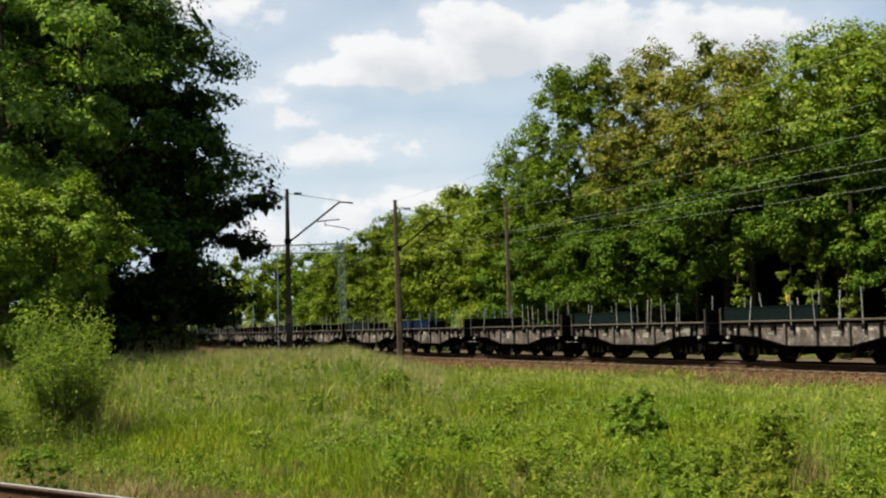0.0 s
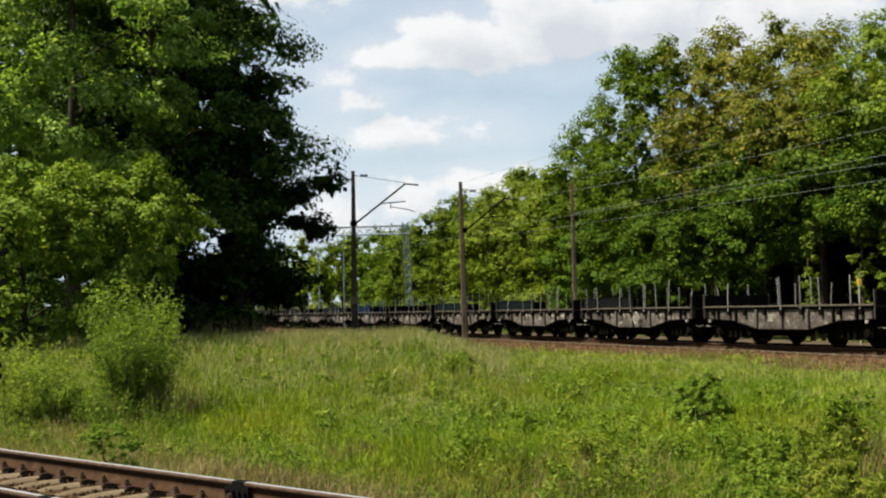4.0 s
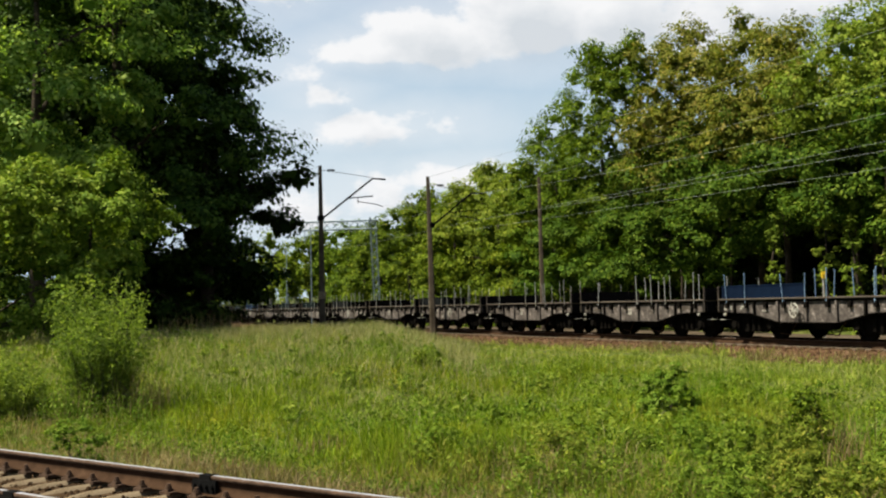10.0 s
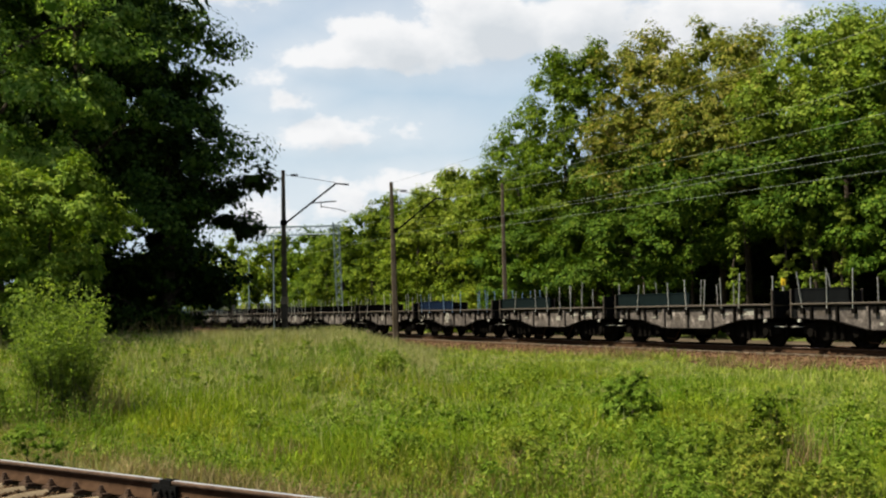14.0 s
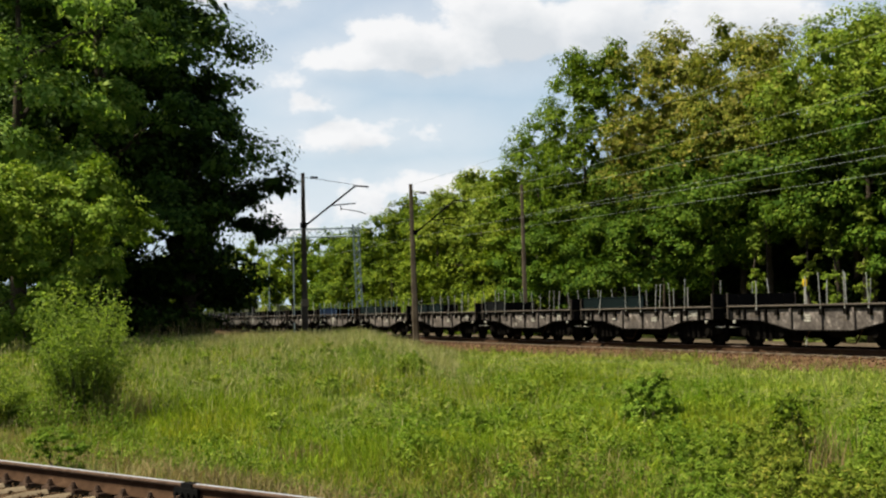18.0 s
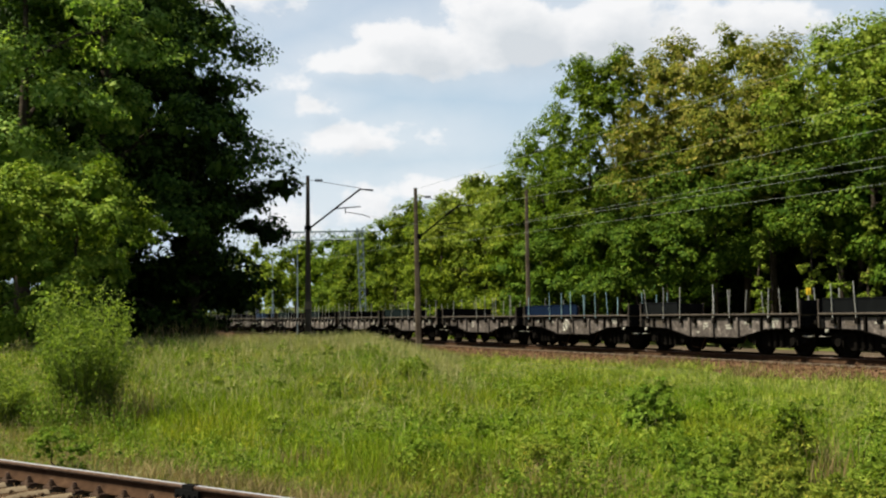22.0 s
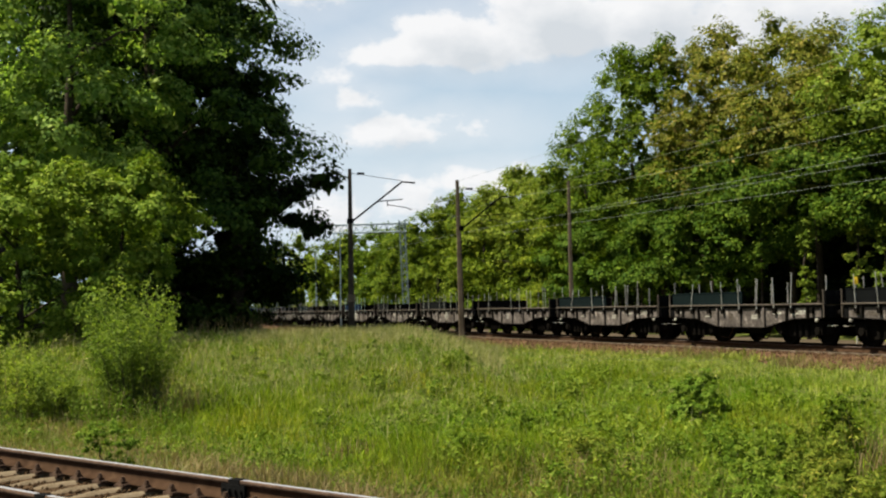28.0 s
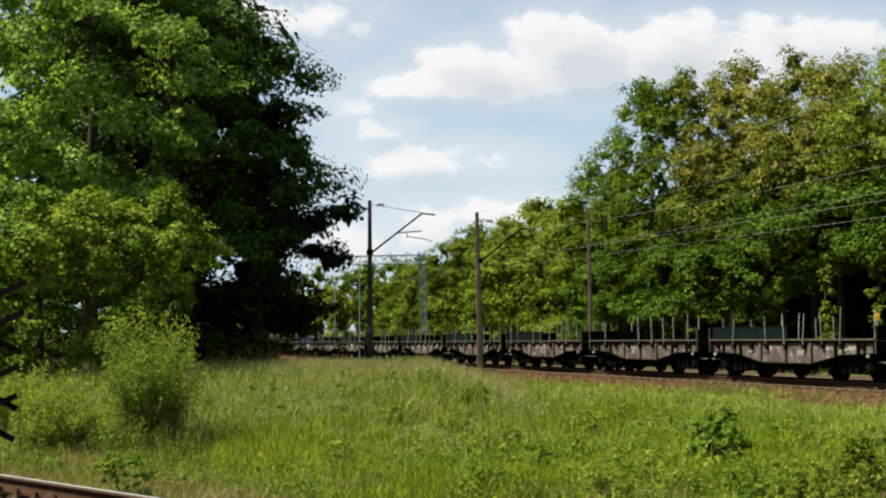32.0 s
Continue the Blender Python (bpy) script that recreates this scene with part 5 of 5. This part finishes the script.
def build_masts():
    m1 = mast(-7.19, 58.0, 8.12, band=True, label="weathered concrete catenary mast with a pale band, standing in the grass")
    bracket(m1, 3.1, 5.6, 7.5, 6.55, 0.6)
    m2 = mast(-2.10, 64.0, 8.11, 0.19, 0.10, lean=-0.13, label="leaning concrete catenary mast beside the ballast")
    bracket(m2, 2.75, 5.55, 7.25, 6.2, 0.6)
    mast(3.66, 63.5, 7.9, 0.14, 0.085, lean=-0.05, label="slim concrete pole beyond the track")
    # next masts of the same line, nearer than the view reaches
    for s, off in ((-17.0, -2.5), (-17.0, 3.0)):
        x, y, _ = on_track(s, off)
        mast(x, y, 8.4, label="concrete catenary mast beside the ballast")


def wire(pts, r=0.012, sag=0.0, mat="wire", label="thin grey overhead line wire along the track"):
    bm = bmesh.new()
    a, b = Vector(pts[0]), Vector(pts[-1])
    n = 14
    line = [a.lerp(b, i / n) - Vector((0, 0, sag * 4 * (i / n) * (1 - i / n))) for i in range(n + 1)]
    tube(bm, line, r, 5)
    ob = part("overhead_wire", bm, M[mat])
    tagged(ob, label, "wire", "overhead wires")


def build_wires():
    def q(s, off, z):
        x, y, _ = on_track(s, off)
        return (x, y, z)
    near, far, end = -17.0, 32.5, 60.0
    wire([q(near, 3.0, 8.72), (3.62, 63.5, 8.0)], 0.0055, 0.12)
    wire([q(near, 0.3, 7.25), (0.15, 64.2, 7.15)], 0.0055, 0.55)
    wire([q(near, 3.0, 6.6), (3.62, 63.5, 6.3)], 0.0055, 0.1)
    wire([q(near, 0.0, 5.5), (0.2, 64.2, 5.75)], 0.0055, 0.03)
    wire([q(near, 0.0, 4.95), (0.2, 64.2, 5.3)], 0.005, 0.03)
    wire([q(near, -2.5, 8.7), (-2.25, 64.0, 8.05)], 0.0055, 0.10)
    wire([(0.15, 64.2, 7.15), (-9.8, 91, 6.9)], 0.005, 0.3)
    wire([(0.2, 64.2, 5.75), (-9.8, 91, 5.7)], 0.005, 0.03)
    wire([(-4.3, 58.3, 6.2), (0.2, 64.2, 5.85)], 0.005, 0.03)


def build_gantry():
    g = new("catenary_gantry")
    tagged(g, "pale blue-grey steel lattice gantry across the line", "gantry")

    def lattice(name, a, b, wx, bays, side):
        bm = bmesh.new()
        a, b, side = Vector(a), Vector(b), Vector(side).normalized()
        d = (b - a).normalized()
        up = d.cross(side).normalized()
        corner = [side * (wx * i) + up * (wx * j) for i, j in ((-0.5, -0.5), (0.5, -0.5), (0.5, 0.5), (-0.5, 0.5))]
        for c in corner:
            tube(bm, [a + c, b + c], 0.045, 4)
        for k in range(bays):
            p0, p1 = a.lerp(b, k / bays), a.lerp(b, (k + 1) / bays)
            for i in range(4):
                c0, c1 = corner[i], corner[(i + 1) % 4]
                tube(bm, [p0 + c0, p1 + c1] if k % 2 else [p0 + c1, p1 + c0], 0.026, 4)
        part(name, bm, M["lattice_steel"], g)
    lattice("lattice_leg", (-7.0, 90.0, -0.5), (-7.3, 90.0, 7.95), 0.42, 14, (1, 0, 0))
    lattice("lattice_beam", (-6.95, 90.0, 7.42), (-13.0, 92.2, 7.52), 0.62, 10, (0, 1, 0))
    bm = bmesh.new()
    tube(bm, [(-12.2, 92.0, -0.6), (-12.2, 92.0, 7.4)], 0.05, 8)
    part("post", bm, M["lattice_steel"], g)
    bm = bmesh.new()
    tube(bm, [(-12.7, 92.2, 7.3), (-12.7, 92.2, 6.2)], 0.03, 6)
    part("hanger", bm, M["lattice_steel"], g)
    bm = bmesh.new()
    tube(bm, [(-17.6, 115, float(ground_z(-17.6, 115)) - 0.1), (-17.6, 115, 6.9)], [0.07, 0.05], 8)
    tagged(part("steel_pole", bm, M["lattice_steel"]), "distant slim pale steel pole beyond the gantry", "pole")


build_masts()
build_wires()
build_gantry()


# ---------- marker sign ----------
def build_sign():
    t = new("marker_sign")
    x, y = 12.62, 44.0
    z0 = float(ground_z(x, y))
    t.location = (x, y, 0)
    tagged(t, "small yellow marker plate on a pale post beyond the track", "sign")
    bm = bmesh.new()
    tube(bm, [(0, 0, z0 - 0.1), (0, 0, 2.0)], 0.03, 8)
    part("post", bm, M["paint_white"], t)
    bm = bmesh.new()
    box(bm, -0.08, 0.08, -0.05, -0.03, 1.97, 2.22)
    bevelled(bm, 0.008)
    part("plate", bm, M["paint_yellow"], t)
    bm = bmesh.new()
    box(bm, -0.012, 0.012, -0.056, -0.052, 1.99, 2.12)
    part("mark", bm, M["steel_black"], t, "black stroke")


build_sign()


# ---------- barrier with its lattice skirt ----------
def build_barrier():
    t = new("crossing_barrier")
    tagged(t, "raised level-crossing barrier with a black lattice skirt", "barrier")
    t.location = (-2.32, 5.0, 0)
    z0 = float(ground_z(-2.4, 5.0))
    bm = bmesh.new()
    tube(bm, [(0.02 - 0.12, 0, z0), (-0.10, 0, 0.9), (-0.02, 0, 3.6)], [0.05, 0.045, 0.035], 10)
    part("boom", bm, M["paint_white"], t, "white boom")
    bm = bmesh.new()
    box(bm, -0.34, 0.02, -0.2, 0.2, z0 - 0.1, 0.25)
    bevelled(bm, 0.03)
    part("drive_box", bm, M["steel_dark"], t)
    for z, up in ((1.605, 1), (1.478, 1), (1.305, -1), (1.253, 1), (1.128, 1), (1.072, -1), (0.943, -1)):
        bm = bmesh.new()
        m = Matrix.Translation((0.22 + 0.066 * (z - 1.3), 0.0 if up > 0 else 0.012, z)) @ Matrix.Rotation(radians(-24 if up > 0 else 27), 4, "Y")
        box(bm, -0.30, 0.0, -0.005, 0.005, -0.012, 0.012, m)
        part("slat", bm, M["steel_black"], t)


build_barrier()


# ---------- sleepers and fastenings ----------
def build_sleepers():
    # near line: concrete sleepers that dip between the rails
    xs = [(-2.05, -0.02), (-1.95, 0.0)]
    xs += [(-1.85 + 0.68 * k / 3, 0.0) for k in range(4)]
    xs += [(-1.17 + 0.83 * k / 8, -0.018 * (1 - math.cos(2 * math.pi * k / 8))) for k in range(1, 8)]
    xs += [(-0.34 + 0.68 * k / 3, 0.0) for k in range(4)] + [(0.54, -0.02)]
    v = []
    for o, z in xs:
        for sgn, zz in ((-0.050, -0.16), (-0.025, z - 0.008), (0.025, z), (0.050, -0.16)):
            v.append((sgn, o, zz))
    f = []
    for i in range(len(xs) - 1):
        for j in range(3):
            f.append((i * 4 + j, i * 4 + j + 1, i * 4 + 4 + j + 1, i * 4 + 4 + j))
    n = len(xs)
    f += [(0, 1, 2, 3), (n * 4 - 1, n * 4 - 2, n * 4 - 3, n * 4 - 4)]
    me = mesh_from("sleeper", v, f, M["concrete_pale"])
    bm = bmesh.new()
    box(bm, -0.075, 0.075, -0.16, 0.16, -0.015, 0.012)
    for y in (-0.115, 0.115):
        box(bm, -0.035, 0.035, y - 0.035, y + 0.030, 0.01, 0.035)
        tube(bm, [(0, y, 0.02), (0, y, 0.080)], 0.02, 6)
        tube(bm, [(0, y, 0.04), (0, y, 0.058)], 0.03, 8)
    clip = bpy.data.meshes.new("fastening")
    bm.to_mesh(clip)
    bm.free()
    clip.materials.append(M["fastener"])
    ang = math.degrees(math.atan2(NEAR_D[1], NEAR_D[0]))
    for s in np.arange(-30, 18, SLEEPER_STEP):
        x, y = near_line(float(s), 0.0)
        p = part("sleeper", me, None, NEAR_TRACK)
        p.matrix_basis = pose(x, y, NEAR_Z - 0.185, 0, 0, ang + random.uniform(-0.6, 0.6))
        for o in (0.0, -1.507):
            cx, cy = near_line(float(s), o)
            c = part("fastening", clip, None, NEAR_TRACK)
            c.matrix_basis = pose(cx, cy, NEAR_Z - 0.175, 0, 0, ang)
    # main line
    bm = bmesh.new()
    box(bm, -0.12, 0.12, -1.3, 1.3, -0.31, -0.185)
    bevelled(bm, 0.015)
    me2 = bpy.data.meshes.new("sleeper")
    bm.to_mesh(me2)
    bm.free()
    me2.materials.append(M["planks"])
    for s in np.arange(-10, 75, 0.6):
        x, y, a = on_track(float(s))
        p = part("sleeper", me2, None, FAR_TRACK)
        p.matrix_basis = pose(x, y, 0, 0, 0, 90 + math.degrees(a))
    # rail joint plates
    for s, o in JOINTS:
        bm = bmesh.new()
        box(bm, -0.16, 0.16, -0.055, -0.030, -0.16, -0.040)
        box(bm, -0.16, 0.16, 0.030, 0.055, -0.16, -0.040)
        box(bm, -0.075, 0.075, -0.045, 0.045, -0.040, 0.004)
        for k in (-0.12, -0.04, 0.04, 0.12):
            tube(bm, [(k, -0.08, -0.09), (k, 0.08, -0.09)], 0.02, 6)
        x, y = near_line(s, o)
        j = part("joint_plate", bm, M["steel_black"], NEAR_TRACK, "black insulated rail joint")
        j.matrix_basis = pose(x, y, NEAR_Z, 0, 0, ang)


def stones(name, pts, size, r, mat, label, parent=None):
    n = len(pts)
    octa = np.array([(1, 0, 0), (0, 1, 0), (-1, 0, 0), (0, -1, 0), (0, 0, 1), (0, 0, -1)], float)
    tri = np.array([(0, 1, 4), (1, 2, 4), (2, 3, 4), (3, 0, 4), (1, 0, 5), (2, 1, 5), (3, 2, 5), (0, 3, 5)])
    v = octa[None] * (size * r.uniform(0.5, 1.2, (n, 1, 1))) * r.uniform(0.6, 1.2, (n, 6, 1))
    a = r.uniform(0, 6.283, n)
    c, sn = np.cos(a)[:, None], np.sin(a)[:, None]
    v = np.stack([v[..., 0] * c - v[..., 1] * sn, v[..., 0] * sn + v[..., 1] * c, v[..., 2] * 0.8], 2) + pts[:, None]
    f = (tri[None] + 6 * np.arange(n)[:, None, None]).reshape(-1, 3)
    tagged(part(name, mesh_from(name, v.reshape(-1, 3), f, mat), None, parent), label, kind="stuff")


def build_stones():
    r = np.random.default_rng(33)
    n = 7500
    s, o = r.uniform(-13, 10, n), r.uniform(-2.3, 0.75, n)
    p = NEAR_P + s[:, None] * NEAR_D + o[:, None] * NEAR_N
    stones("ballast_stone", np.column_stack([p, np.full(n, NEAR_Z - 0.228) + r.uniform(-0.012, 0.015, n)]), 0.032, r, M["ballast_warm"], "broken brown ballast stones", NEAR_TRACK)
    n = 7500
    s, o = r.uniform(-6, 40, n), -r.uniform(0.85, 3.6, n)
    a = np.interp(s, S_GRID, PSI)
    x, y = np.interp(s, S_GRID, TX) + o * np.cos(a), np.interp(s, S_GRID, TY) + o * np.sin(a)
    z = np.interp(o, [-3.4, -1.75, 0], [-0.75, -0.24, -0.24]) + r.uniform(-0.01, 0.03, n)
    stones("ballast_stone", np.column_stack([x, y, z]), 0.05, r, M["stone"], "broken red-brown ballast stones", FAR_TRACK)


SLEEPER_STEP = 0.40
JOINTS = [(4.82, 0.0), (4.24, -1.507)]
build_sleepers()
build_stones()


# ---------- what moves ----------
def train_at(t):
    """How far the train has run along the line after t seconds."""
    corr = np.interp(t, [0, 3, 8, 11, 13, 15, 18, 21, 23, 26, 28, 31.5], [6.79, 6.57, 6.61, 6.48, 6.28, 6.02, 5.47, 5.22, 5.72, 6.05, 5.92, 5.52])
    return 0.00090756 * t ** 3 - 0.0275241 * t ** 2 + 6.22497 * t + float(corr)


def motions():
    for k, w in WAGONS.items():
        rows = []
        for t in range(33):
            s = train_at(t) + (k + 0.5) * PITCH
            x0, y0, _ = on_track(s - 2.75)
            x1, y1, _ = on_track(s + 2.75)
            rows.append((float(t), pose((x0 + x1) / 2, (y0 + y1) / 2, 0, 0, 0, math.degrees(math.atan2(y1 - y0, x1 - x0)))))
        walk(w, rows)
        # each wheel rolls as far as the train runs
        for wheel in [o for o in w.children_recursive if o.name.startswith("wheel")]:
            at, side = wheel.location.copy(), -1 if wheel.location.y > 0 else 1
            turn = 180 if side < 0 else 0
            walk(wheel, [(t, pose(*at, 0, 0, turn) @ pose(0, 0, 0, 0, side * a, 0)) for t, a in ROLL])


ROLL = [(k / 10, math.degrees(train_at(k / 10) / WHEEL_R)) for k in range(321)]
motions()
